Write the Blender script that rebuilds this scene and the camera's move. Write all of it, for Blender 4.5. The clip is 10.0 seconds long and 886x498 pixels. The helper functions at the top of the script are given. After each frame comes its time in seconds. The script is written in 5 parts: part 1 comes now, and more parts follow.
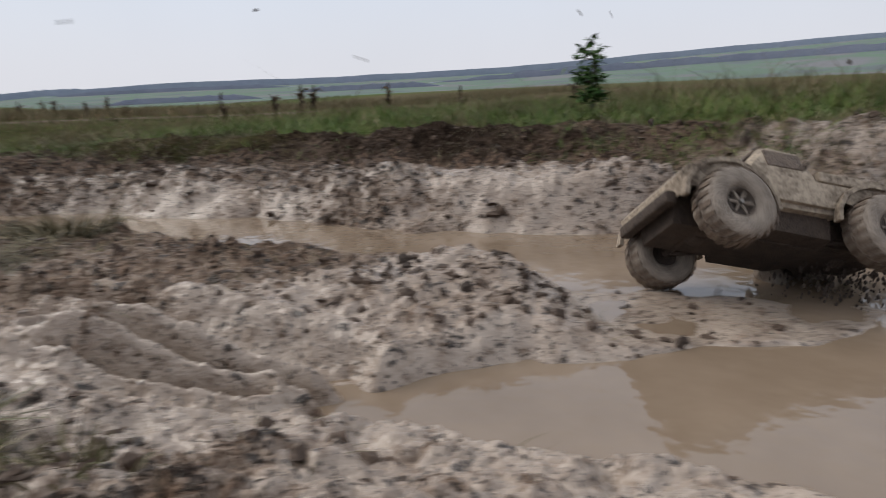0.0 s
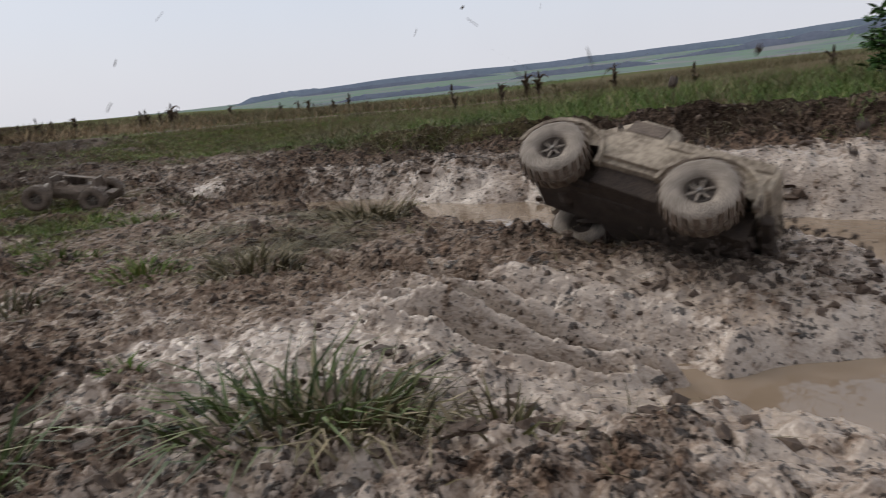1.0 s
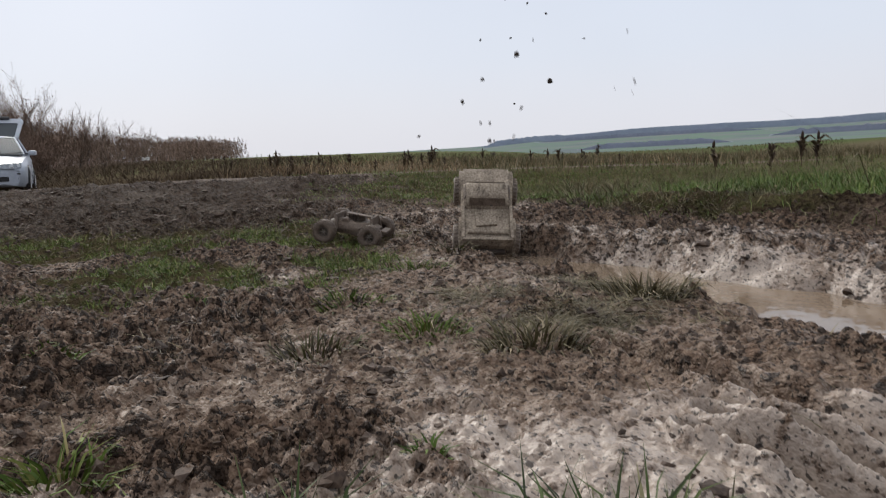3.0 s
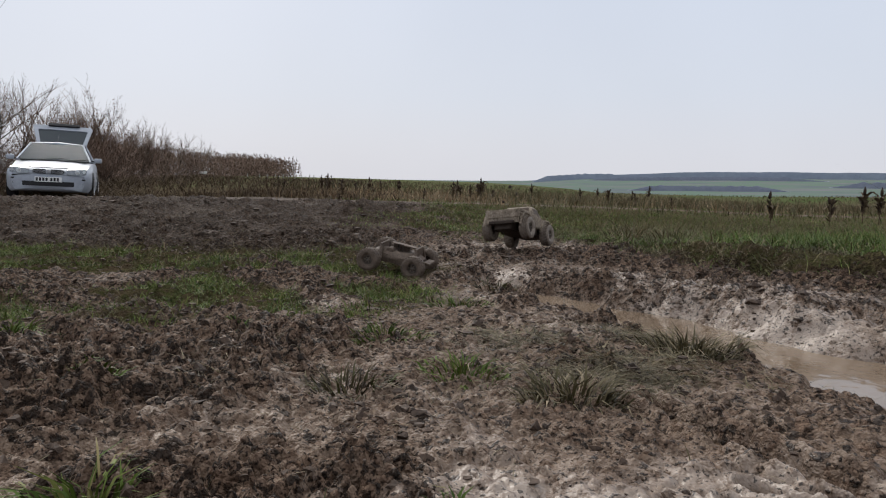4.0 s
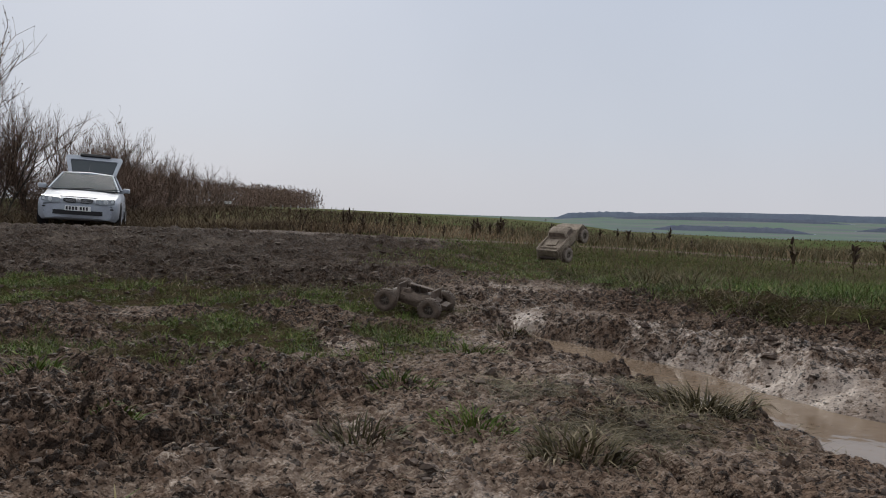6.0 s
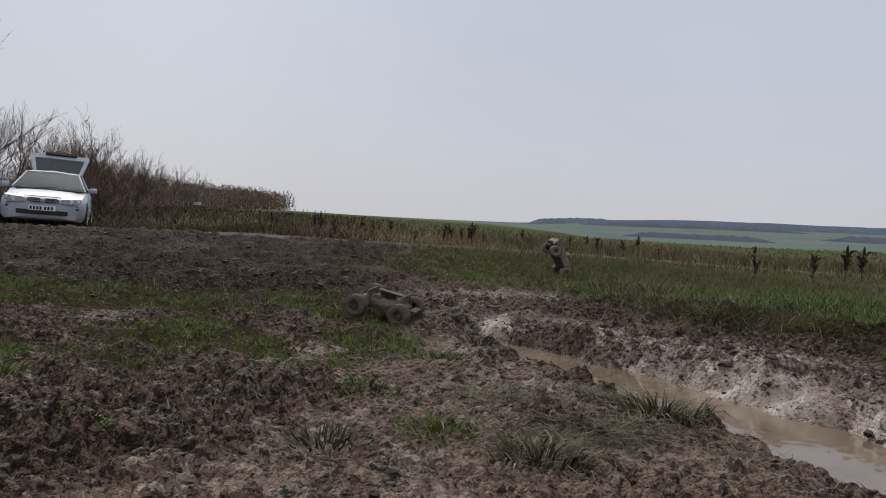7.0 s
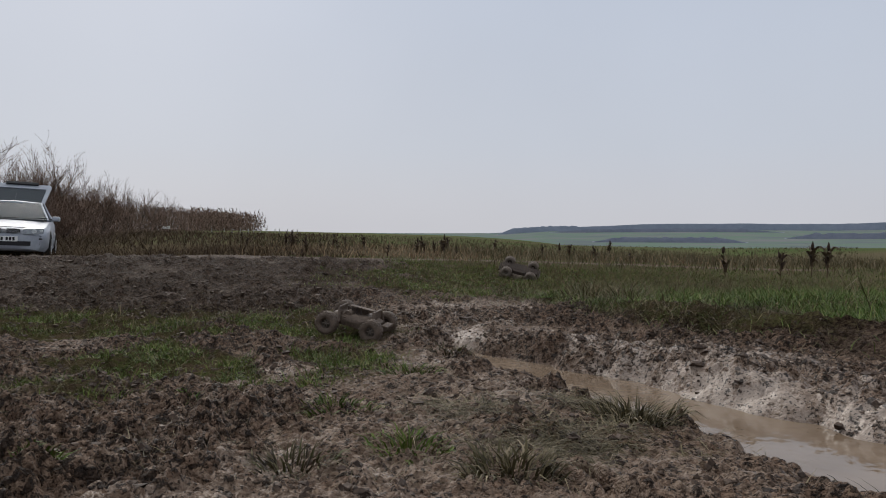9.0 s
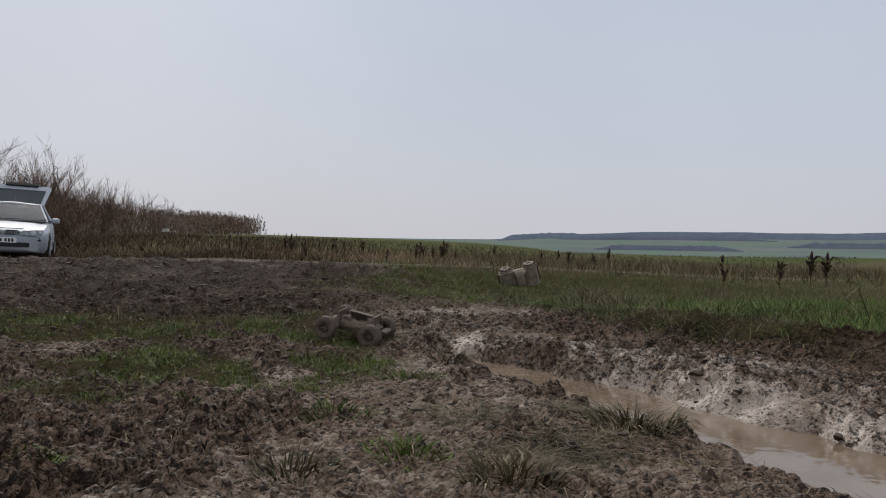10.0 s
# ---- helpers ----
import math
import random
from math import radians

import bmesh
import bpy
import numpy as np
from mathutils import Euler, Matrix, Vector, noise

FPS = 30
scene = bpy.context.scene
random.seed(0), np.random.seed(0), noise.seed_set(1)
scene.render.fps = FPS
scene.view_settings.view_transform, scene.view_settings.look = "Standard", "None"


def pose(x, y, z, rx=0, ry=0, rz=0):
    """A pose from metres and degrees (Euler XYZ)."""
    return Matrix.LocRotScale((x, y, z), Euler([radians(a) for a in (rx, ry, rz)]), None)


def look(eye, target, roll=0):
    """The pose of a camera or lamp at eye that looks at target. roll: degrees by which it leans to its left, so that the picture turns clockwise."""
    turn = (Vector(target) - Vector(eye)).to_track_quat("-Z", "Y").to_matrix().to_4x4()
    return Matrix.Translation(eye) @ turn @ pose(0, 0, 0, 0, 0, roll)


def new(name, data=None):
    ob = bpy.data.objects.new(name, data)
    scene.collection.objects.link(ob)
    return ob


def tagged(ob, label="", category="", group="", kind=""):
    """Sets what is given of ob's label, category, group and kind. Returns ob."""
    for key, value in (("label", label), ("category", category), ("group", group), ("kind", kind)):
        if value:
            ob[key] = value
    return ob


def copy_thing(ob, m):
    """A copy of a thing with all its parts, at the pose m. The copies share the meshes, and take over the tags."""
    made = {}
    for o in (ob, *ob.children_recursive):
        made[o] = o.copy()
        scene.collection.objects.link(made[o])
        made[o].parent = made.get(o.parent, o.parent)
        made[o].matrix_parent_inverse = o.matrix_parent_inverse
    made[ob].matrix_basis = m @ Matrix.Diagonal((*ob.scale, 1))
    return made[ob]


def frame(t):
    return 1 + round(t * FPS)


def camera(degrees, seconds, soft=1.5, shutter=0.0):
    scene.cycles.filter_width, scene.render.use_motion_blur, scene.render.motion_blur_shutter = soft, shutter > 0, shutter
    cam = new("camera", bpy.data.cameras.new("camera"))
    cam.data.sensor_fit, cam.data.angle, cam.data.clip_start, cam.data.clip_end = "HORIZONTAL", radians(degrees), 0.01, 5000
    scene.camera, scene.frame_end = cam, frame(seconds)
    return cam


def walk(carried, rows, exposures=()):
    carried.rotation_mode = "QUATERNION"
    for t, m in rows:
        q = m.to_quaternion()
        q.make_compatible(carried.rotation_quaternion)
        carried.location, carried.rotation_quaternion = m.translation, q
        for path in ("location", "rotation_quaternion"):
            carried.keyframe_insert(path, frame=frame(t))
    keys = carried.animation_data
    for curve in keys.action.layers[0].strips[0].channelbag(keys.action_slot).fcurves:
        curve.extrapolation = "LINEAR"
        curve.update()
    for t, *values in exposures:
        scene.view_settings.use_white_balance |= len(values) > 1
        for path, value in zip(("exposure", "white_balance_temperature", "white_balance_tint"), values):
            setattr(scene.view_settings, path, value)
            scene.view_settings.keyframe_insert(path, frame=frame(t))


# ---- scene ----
cam = camera(67.0, 10.0, 1.0, 0.4)
PATH = [
    (0, (0.352, -0.303, 0.492), (1.56, 1.215, 0.003), -2.5),
    (0.5, (0.194, -0.22, 0.501), (1.069, 1.513, 0.021), -5.4),
    (1, (0.087, -0.183, 0.513), (0.755, 1.639, 0.029), -6.2),
    (1.5, (0.028, -0.154, 0.546), (0.46, 1.725, 0.014), -3.2),
    (2, (-0.009, -0.101, 0.565), (0.252, 1.809, 0.032), -2.5),
    (2.5, (-0.043, -0.05, 0.584), (0.078, 1.901, 0.16), -3.4),
    (3, (-0.065, -0.019, 0.604), (-0.036, 1.958, 0.306), -3.3),
    (4.5, (-0.061, 0.0, 0.657), (-0.204, 1.984, 0.457), 1.6),
    (5, (-0.056, -0.006, 0.674), (-0.218, 1.979, 0.493), 1.8),
    (5.5, (-0.05, -0.016, 0.69), (-0.232, 1.971, 0.555), 1.1),
    (7, (-0.024, -0.111, 0.733), (-0.1, 1.885, 0.642), 2.4),
    (7.5, (-0.01, -0.099, 0.731), (-0.049, 1.899, 0.646), 1.3),
    (8, (0.004, -0.085, 0.731), (-0.006, 1.914, 0.656), 0.1),
    (8.5, (0.011, -0.084, 0.729), (0.008, 1.915, 0.669), 0.3),
    (9, (0.013, -0.082, 0.726), (0.012, 1.918, 0.676), -0.0),
    (9.5, (0.01, -0.088, 0.729), (0.012, 1.912, 0.69), 0.5),
    (10, (0.007, -0.079, 0.728), (0.009, 1.92, 0.695), 0.6),
]
EXPOSURES = [(0, 0.36), (1.0, 0.30), (2.0, 0.40), (2.5, 0.46), (3.0, 0.42), (4.5, 0.24), (5.5, 0.10), (7.0, 0.0), (10.0, 0.0)]
walk(cam, [(t, look(eye, target, roll)) for t, eye, target, roll in PATH], EXPOSURES)


# ---- world and light ----
def make_world():
    """An overcast winter sky: a Nishita sky behind a thick, even layer of cloud."""
    w = bpy.data.worlds.new("overcast")
    scene.world = w
    w.use_nodes = True
    nt = w.node_tree
    nt.nodes.clear()
    sky = nt.nodes.new("ShaderNodeTexSky")
    sky.sky_type, sky.sun_disc = "NISHITA", False
    sky.sun_elevation, sky.sun_rotation = radians(37), radians(-28)
    sky.dust_density = 4.0
    dim = nt.nodes.new("ShaderNodeVectorMath")
    dim.operation = "SCALE"
    dim.inputs["Scale"].default_value = 0.1
    nt.links.new(sky.outputs[0], dim.inputs[0])
    co = nt.nodes.new("ShaderNodeTexCoord")
    sep = nt.nodes.new("ShaderNodeSeparateXYZ")
    nt.links.new(co.outputs["Generated"], sep.inputs[0])
    ramp = nt.nodes.new("ShaderNodeValToRGB")
    els = ramp.color_ramp.elements
    els[0].position, els[0].color = 0.0, (0.585, 0.59, 0.635, 1)
    els[1].position, els[1].color = 1.0, (0.80, 0.83, 0.88, 1)
    e = els.new(0.12)
    e.color = (0.545, 0.583, 0.66, 1)
    e = els.new(0.62)
    e.color = (0.68, 0.71, 0.77, 1)
    e = els.new(0.40)
    e.color = (0.505, 0.563, 0.675, 1)
    nt.links.new(sep.outputs["Z"], ramp.inputs[0])
    cloud = nt.nodes.new("ShaderNodeTexNoise")
    cloud.inputs["Scale"].default_value, cloud.inputs["Detail"].default_value = 2.2, 4
    nt.links.new(co.outputs["Generated"], cloud.inputs["Vector"])
    cr = nt.nodes.new("ShaderNodeMapRange")
    cr.inputs["To Min"].default_value, cr.inputs["To Max"].default_value = 0.93, 1.07
    nt.links.new(cloud.outputs["Fac"], cr.inputs["Value"])
    mul = nt.nodes.new("ShaderNodeVectorMath")
    mul.operation = "SCALE"
    nt.links.new(ramp.outputs[0], mul.inputs[0])
    nt.links.new(cr.outputs[0], mul.inputs["Scale"])
    mix = nt.nodes.new("ShaderNodeMix")
    mix.data_type = "RGBA"
    mix.inputs["Factor"].default_value = 0.95
    nt.links.new(dim.outputs[0], mix.inputs[6])
    nt.links.new(mul.outputs[0], mix.inputs[7])
    bg = nt.nodes.new("ShaderNodeBackground")
    out = nt.nodes.new("ShaderNodeOutputWorld")
    nt.links.new(mix.outputs[2], bg.inputs[0])
    nt.links.new(bg.outputs[0], out.inputs[0])


make_world()
sun_data = bpy.data.lights.new("sun", "SUN")
sun_data.energy, sun_data.angle, sun_data.color = 1.5, radians(36), (1.0, 0.95, 0.88)
sun = new("sun", sun_data)
sun.matrix_basis = look((-22, 42, 36), (0, 0, 0))


# ---- numeric noise for the terrain ----
def hash2(ix, iy, seed):
    n = (ix.astype(np.int64) * 374761393 + iy.astype(np.int64) * 668265263 + seed * 1442695041) & 0xFFFFFFFF
    n = ((n ^ (n >> 13)) * 1274126177) & 0xFFFFFFFF
    return ((n ^ (n >> 16)) & 0xFFFFFF) / float(0xFFFFFF)


def vnoise(x, y, seed=0):
    """Smooth value noise, -1 to 1, with a lattice of one unit."""
    ix, iy = np.floor(x), np.floor(y)
    fx, fy = x - ix, y - iy
    ux, uy = fx * fx * (3 - 2 * fx), fy * fy * (3 - 2 * fy)
    a, b = hash2(ix, iy, seed), hash2(ix + 1, iy, seed)
    c, d = hash2(ix, iy + 1, seed), hash2(ix + 1, iy + 1, seed)
    return 2 * ((a * (1 - ux) + b * ux) * (1 - uy) + (c * (1 - ux) + d * ux) * uy) - 1


def fbm(x, y, size, octaves=4, seed=0, gain=0.5):
    out, amp, total = 0, 1.0, 0.0
    f, ca, sa = 1.0 / size, 0.8, 0.6
    for o in range(octaves):
        out = out + amp * vnoise((x * ca + y * sa) * f, (y * ca - x * sa) * f, seed + 17 * o)
        total += amp
        amp *= gain
        f *= 2.03
        ca, sa = ca * 0.8 - sa * 0.6, ca * 0.6 + sa * 0.8
    return out / total


def smooth(x, a, b):
    t = np.clip((x - a) / (b - a), 0, 1)
    return t * t * (3 - 2 * t)


def near_line(x, y, line):
    """Distance to a polyline of (x, y, half_width), and the half width there."""
    best = np.full(np.shape(x), 1e9)
    width = np.zeros(np.shape(x))
    for (ax, ay, aw), (bx, by, bw) in zip(line, line[1:]):
        dx, dy = bx - ax, by - ay
        t = np.clip(((x - ax) * dx + (y - ay) * dy) / (dx * dx + dy * dy), 0, 1)
        d = np.hypot(x - ax - t * dx, y - ay - t * dy)
        width = np.where(d < best, aw + t * (bw - aw), width)
        best = np.minimum(best, d)
    return best, width


def domes(x, y, cell, seed, odds=0.8, flat=0.55):
    """Lumps with sharp feet: the height of the tallest rounded clod over each place."""
    wx = x + 0.30 * cell * vnoise(x / cell * 1.9, y / cell * 1.9, seed + 3) + 0.12 * cell * vnoise(x / cell * 5.1, y / cell * 5.1, seed + 4)
    wy = y + 0.30 * cell * vnoise(x / cell * 1.9, y / cell * 1.9, seed + 5) + 0.12 * cell * vnoise(x / cell * 5.1, y / cell * 5.1, seed + 6)
    ix, iy = np.floor(wx / cell), np.floor(wy / cell)
    out = np.zeros(np.shape(x))
    for dx in (-1, 0, 1):
        for dy in (-1, 0, 1):
            cx, cy = ix + dx, iy + dy
            px = (cx + 0.15 + 0.7 * hash2(cx, cy, seed)) * cell
            py = (cy + 0.15 + 0.7 * hash2(cx, cy, seed + 1)) * cell
            r = cell * (0.25 + 0.5 * hash2(cx, cy, seed + 2))
            on = hash2(cx, cy, seed + 7) < odds
            d2 = ((wx - px) ** 2 + (wy - py) ** 2) / (r * r)
            out = np.maximum(out, np.where(on, flat * r * np.sqrt(np.clip(1 - d2, 0, 1)), 0))
    return out


def crumble(x, y, size, octaves, seed, gain=0.55):
    """Rounded lumps parted by sharp creases, 0 to about 1, at several scales."""
    wx = x + 0.35 * size * vnoise(x / size * 1.3 + 4.1, y / size * 1.3, seed + 61)
    wy = y + 0.35 * size * vnoise(x / size * 1.3, y / size * 1.3 + 7.7, seed + 62)
    out, amp, total = 0, 1.0, 0.0
    f, ca, sa = 1.0 / size, 0.8, 0.6
    for o in range(octaves):
        out = out + amp * np.abs(vnoise((wx * ca + wy * sa) * f, (wy * ca - wx * sa) * f, seed + 23 * o)) ** 0.8
        total += amp
        amp *= gain
        f *= 2.1
        ca, sa = ca * 0.8 - sa * 0.6, ca * 0.6 + sa * 0.8
    return out / total / 0.55


# ---- the lie of the land ----
WATER_Z = -0.150
CHANNEL = [(0.02, 4.9, 0.13), (0.45, 4.2, 0.19), (0.85, 3.7, 0.24), (1.15, 3.1, 0.28), (1.5, 2.5, 0.30), (1.75, 1.95, 0.32), (2.1, 1.35, 0.36), (2.55, 0.7, 0.42), (3.2, -0.5, 0.5), (3.9, -2.0, 0.5)]
POOL = [(0.98, 0.74, 0.05), (1.2, 0.56, 0.20), (1.55, 0.22, 0.36), (2.0, -0.25, 0.48), (2.7, -1.1, 0.5)]
RUTS = [[(1.02, 0.90, 0.05), (0.86, 1.15, 0.05), (0.66, 1.5, 0.04), (0.45, 1.95, 0.03)],
        [(0.80, 0.86, 0.02), (0.66, 1.02, 0.02), (0.45, 1.3, 0.02)],
        [(0.93, 0.83, 0.02), (0.76, 1.03, 0.02), (0.52, 1.38, 0.02)]]


def bank_foot(y):
    return np.interp(y, [-3, 0, 1.2, 2.6, 3.6, 4.5, 5.5, 6.1, 7.7, 9], [4.2, 3.25, 2.98, 2.70, 2.46, 2.03, 1.5, 1.2, 0.7, 0.4])


def bank_of(x, y):
    return (x - bank_foot(y)) * 0.82


def land(x, y, fine=True):
    """The height of the ground, and how grassy and how wet it is."""
    x, y = np.asarray(x, float), np.asarray(y, float)
    r = np.hypot(x, y) + 1e-6
    az = np.degrees(np.arctan2(x, y))
    z = np.interp(y, [-6, 0, 2.0, 3.9, 5, 7, 10, 13, 17], [0.0, 0.0, -0.01, -0.07, -0.09, -0.05, 0.0, 0.11, 0.12])
    z = z - 0.022 * np.clip(x, -5, 7) * smooth(y, 5.5, 13)
    z = z - 0.14 * smooth(-x, 5, 8) * smooth(y, 13.4, 14.4) * (1 - smooth(y, 19, 24))
    z = z - 0.18 * smooth(x, -1.2, 0.6) * smooth(y, 7.5, 10.5) * (1 - smooth(y, 12.6, 15.6))
    bank = (x - bank_foot(y)) * 0.82
    wob0 = fbm(x, y, 0.45, 3, 5)
    verge = smooth(bank + 0.12 * wob0, 0.08, 0.55) * (1 - smooth(y, 5.4, 7.2))
    z = z + 0.19 * verge + 0.03 * smooth(bank, 0.7, 2.2) * (1 - smooth(y, 6, 9))
    # the berm of churned mud beyond the channel
    cd, cw = near_line(x, y, CHANNEL)
    pd, pw = near_line(x, y, POOL)
    wob = fbm(x, y, 0.45, 3, 5)
    berm = np.exp(-((cd - cw - 0.33) / 0.22) ** 2) * smooth(bank, -1.6, -0.7) * (1 - smooth(bank, -0.15, 0.1)) * (1 - smooth(y, 3.9, 5.4))
    z = z + 0.055 * berm * (1 + 1.2 * wob)
    churn = (1 - smooth(bank, 0.45, 0.8)) * smooth(y, -6, 0) * (1 - smooth(y, 12, 15))
    chan_x = np.interp(y, [c[1] for c in CHANNEL][::-1], [c[0] for c in CHANNEL][::-1])
    reach = 1.25 - 0.5 * smooth(y, 2.0, 3.0) + smooth(x - chan_x + 0.3 * wob, -0.3, 0.5) * (1.45 - 0.4 * smooth(y, 3.4, 5.4))
    wet = smooth(reach - cd, 0.2, 1.3) * (1 - smooth(bank, -0.05, 0.25)) * (1 - 0.6 * smooth(y, 5.5, 8))
    wet = np.maximum(wet, smooth(1.5 - pd, 0.2, 1.2)) * (1 - smooth(bank, -0.05, 0.25))
    strip, _ = near_line(x, y, [(1.0, 0.95, 1), (0.55, 1.25, 1), (0.05, 1.75, 1), (-0.2, 2.6, 1), (0.0, 3.4, 1)])
    wet = np.maximum(wet, (0.95 - 0.55 * smooth(y, 1.2, 2.0)) * (1 - smooth(strip, 0.25, 0.75)))
    wet = np.maximum(wet, (0.72 + 0.28 * smooth(x, -0.35, 0.2)) * (1 - smooth(y, 0.9 + 0.3 * smooth(x, -0.2, 0.4), 1.7)))
    wet = np.maximum(wet, 0.48 * (1 - smooth(y, 3.2, 4.6)) * (1 - smooth(bank, -0.3, 0.1)))
    far_strip, _ = near_line(x, y, [(0.15, 3.8, 1), (0.0, 5.2, 1), (0.3, 6.6, 1), (0.5, 7.4, 1)])
    wet = np.maximum(wet, 0.55 * (1 - smooth(far_strip, 0.35, 1.1))) * (1 - 0.15 * smooth(y, 1.6, 2.6))
    wet = np.clip(wet + 0.5 * fbm(x, y, 0.35, 4, 9, 0.6), 0, 1)
    # grass cover
    ragged = smooth(fbm(x, y, 0.9, 4, 23, 0.6), -0.32, 0.06)
    left = smooth(y, 2.5, 3.5) * (1 - smooth(y, 5.6, 7.0)) * (1 - smooth(x, -1.0, 0.3)) * 0.95 * ragged
    mid = smooth(y, 6.6, 8.6) * smooth(x + 0.8 * fbm(x, y, 1.0, 2, 27), -2.6, 0.4) * (0.68 + 0.25 * ragged)
    back = smooth(y, 14.2, 15.5) * (1 - 0.1 * smooth(-x / np.maximum(y, 1), 0.2, 0.27))
    clump = (1 - smooth(np.hypot((x - 0.55) / 0.75, (y - 2.5) / 0.5), 0.5, 1.15)) * 0.3
    grass = np.maximum.reduce([left, mid, back, clump, smooth(bank, 0.45, 0.75), np.where(y < -3, 0.7, 0)])
    slope_green = smooth(bank, 0.0, 0.4) * smooth(y, 3.6, 5.2) * (1 - smooth(y, 8, 9)) * 0.85
    grass = np.maximum(grass, slope_green)
    grass = np.clip(grass + 0.45 * fbm(x, y, 0.5, 3, 21) * (grass > 0.05), 0, 1)
    track = smooth(y, 12.0, 12.6) * (1 - smooth(y, 13.8, 14.6)) * (1 - smooth(x, 7, 12))
    path_mid = 13.2 + 2.0 * smooth(x, -3.5, 0.5) - 0.05 * x
    path = smooth(x, -3, 0) * (1 - smooth(np.abs(y - path_mid) + 0.1 * fbm(x, y, 0.8, 2, 141), 0.12, 0.35)) * (1 - smooth(x, 7, 11))
    grass = np.maximum(grass * (1 - 0.95 * track * (1 - smooth(x, -3, -0.5))), 0) * (1 - path)
    wet = np.maximum(wet, 0.06 * np.maximum(path, 2.4 * track * (1 - smooth(x, -2, 1))))
    clod = np.zeros(np.shape(x))
    if fine:
        soft = smooth(wet, 0.55, 0.95) * (1 - 0.85 * berm)
        bias = 0.5 * berm + 0.16 * (1 - smooth(x, -0.9, -0.1)) - 0.45 * (1 - smooth(strip, 0.25, 0.7))
        gate = smooth(fbm(x, y, 0.55, 3, 71) + bias, -0.25, 0.15)
        apron = 1 - smooth(pd - pw + 0.12 * wob, 0.1, 0.55)
        gate = gate * (1 - 0.8 * apron)
        rough = churn * (1 - 0.5 * grass)
        heap = crumble(x, y, 0.30, 2, 301) - 0.5
        lumps = crumble(x, y, 0.115, 3, 311, 0.6) - 0.45
        crumbs = crumble(x, y, 0.042, 2, 321, 0.6) - 0.45
        stones = domes(x, y, 0.09, 330, 0.35, 0.8)
        firm = (0.42 + 0.58 * gate) * (1 - 0.6 * soft)
        z = z + rough * (0.055 * heap * (0.5 + 0.5 * gate) + 0.060 * lumps * firm + 0.026 * crumbs * (0.35 + 0.65 * firm) + 0.7 * stones * (0.3 + 0.7 * gate) * firm)
        z = z + 0.03 * churn * fbm(x, y, 1.1, 2, 61)
        clod = np.clip((0.5 * heap + 0.9 * lumps + 0.5 * crumbs) * firm + 8.0 * stones * (0.3 + 0.7 * gate) + 0.45 * gate * (1 - 0.5 * soft), 0, 1) * churn
        for rut in RUTS:
            rd, rw = near_line(x, y, rut)
            rd = rd + 0.02 * wob
            z = z - 0.06 * (1 - smooth(rd, rw * 0.3, rw * 1.6)) + 0.03 * np.exp(-((rd - rw * 2.0) / (rw * 0.6)) ** 2)
    # water cuts
    edge = 0.10 * wob + 0.05 * fbm(x, y, 0.13, 2, 81)
    ch = 1 - smooth(cd + edge, cw * 0.75, cw * 1.25 + 0.08)
    pl = 1 - smooth(pd + 0.7 * edge, pw * 0.7, pw * 1.15 + 0.08)
    shelf = 1 - smooth(np.minimum(cd - cw, pd - pw) + 0.5 * edge, 0.05, 0.55)
    z = z - 0.055 * shelf * (1 - smooth(berm, 0.15, 0.5)) * (1 - smooth(y, 3.5, 4.6))
    z = np.minimum(z, z * (1 - ch) + (-0.20 + 0.02 * wob) * ch)
    z = np.minimum(z, z * (1 - pl) + (-0.20 + 0.02 * wob) * pl)
    wallow, _ = near_line(x, y, [(1.9, 0.62, 1), (2.35, 0.1, 1), (3.1, -0.8, 1)])
    wl = 1 - smooth(wallow + 0.6 * edge, 0.18, 0.5)
    z = np.minimum(z, z * (1 - wl) + (-0.145 + 0.02 * fbm(x, y, 0.2, 3, 87)) * wl)
    # the ramp that runs down into the pool
    ramp, _ = near_line(x, y, [(1.0, 0.8, 1), (0.7, 0.9, 1)])
    z = z - 0.05 * (1 - smooth(ramp, 0.05, 0.4)) * (1 - pl)
    # beyond the track: a field that rises to the skyline, then the valley and the hills
    rc = np.interp(az, [-180, -20, 0, 10, 22, 35, 50, 75, 180], [230, 230, 190, 90, 45, 26, 19, 17, 60])
    zc = np.interp(az, [-180, -20, 0, 10, 22, 35, 50, 75, 180], [1.6, 1.6, -0.15, -1.05, -0.80, -0.35, -0.05, 0.05, 0.5])
    t = np.clip((r - 15) / np.maximum(rc - 15, 1), 0, 1)
    z = z * (1 - t) + zc * t
    fall = smooth(az, -14, 3) * (1 - smooth(az, 120, 150))
    deep = np.interp(r, [0, 60, 250, 520, 800, 1300, 2000, 2600, 4000], [0, -0.5, -9, -22, -22, -17, -6, 0, 0])
    over = smooth(r, rc, rc + 60)
    hill = np.interp(az, [-20, 4, 9, 12, 20, 30, 45, 60, 80, 100], [2, 10, 22, 22, 24, 21, 30, 60, 92, 95])
    deep = deep + (hill - 14) * smooth(r, 1200, 2200)
    z = z + fall * over * (deep - zc)
    return z, grass, wet, clod


def height(x, y):
    return float(land(np.array([x]), np.array([y]))[0][0])


# ---- materials ----
def mat(name):
    m = bpy.data.materials.new(name)
    m.use_nodes = True
    nt = m.node_tree
    return m, nt, nt.nodes["Principled BSDF"]


def node(nt, kind, **inputs):
    n = nt.nodes.new(kind)
    for k, v in inputs.items():
        n.inputs[k.replace("_", " ")].default_value = v
    return n


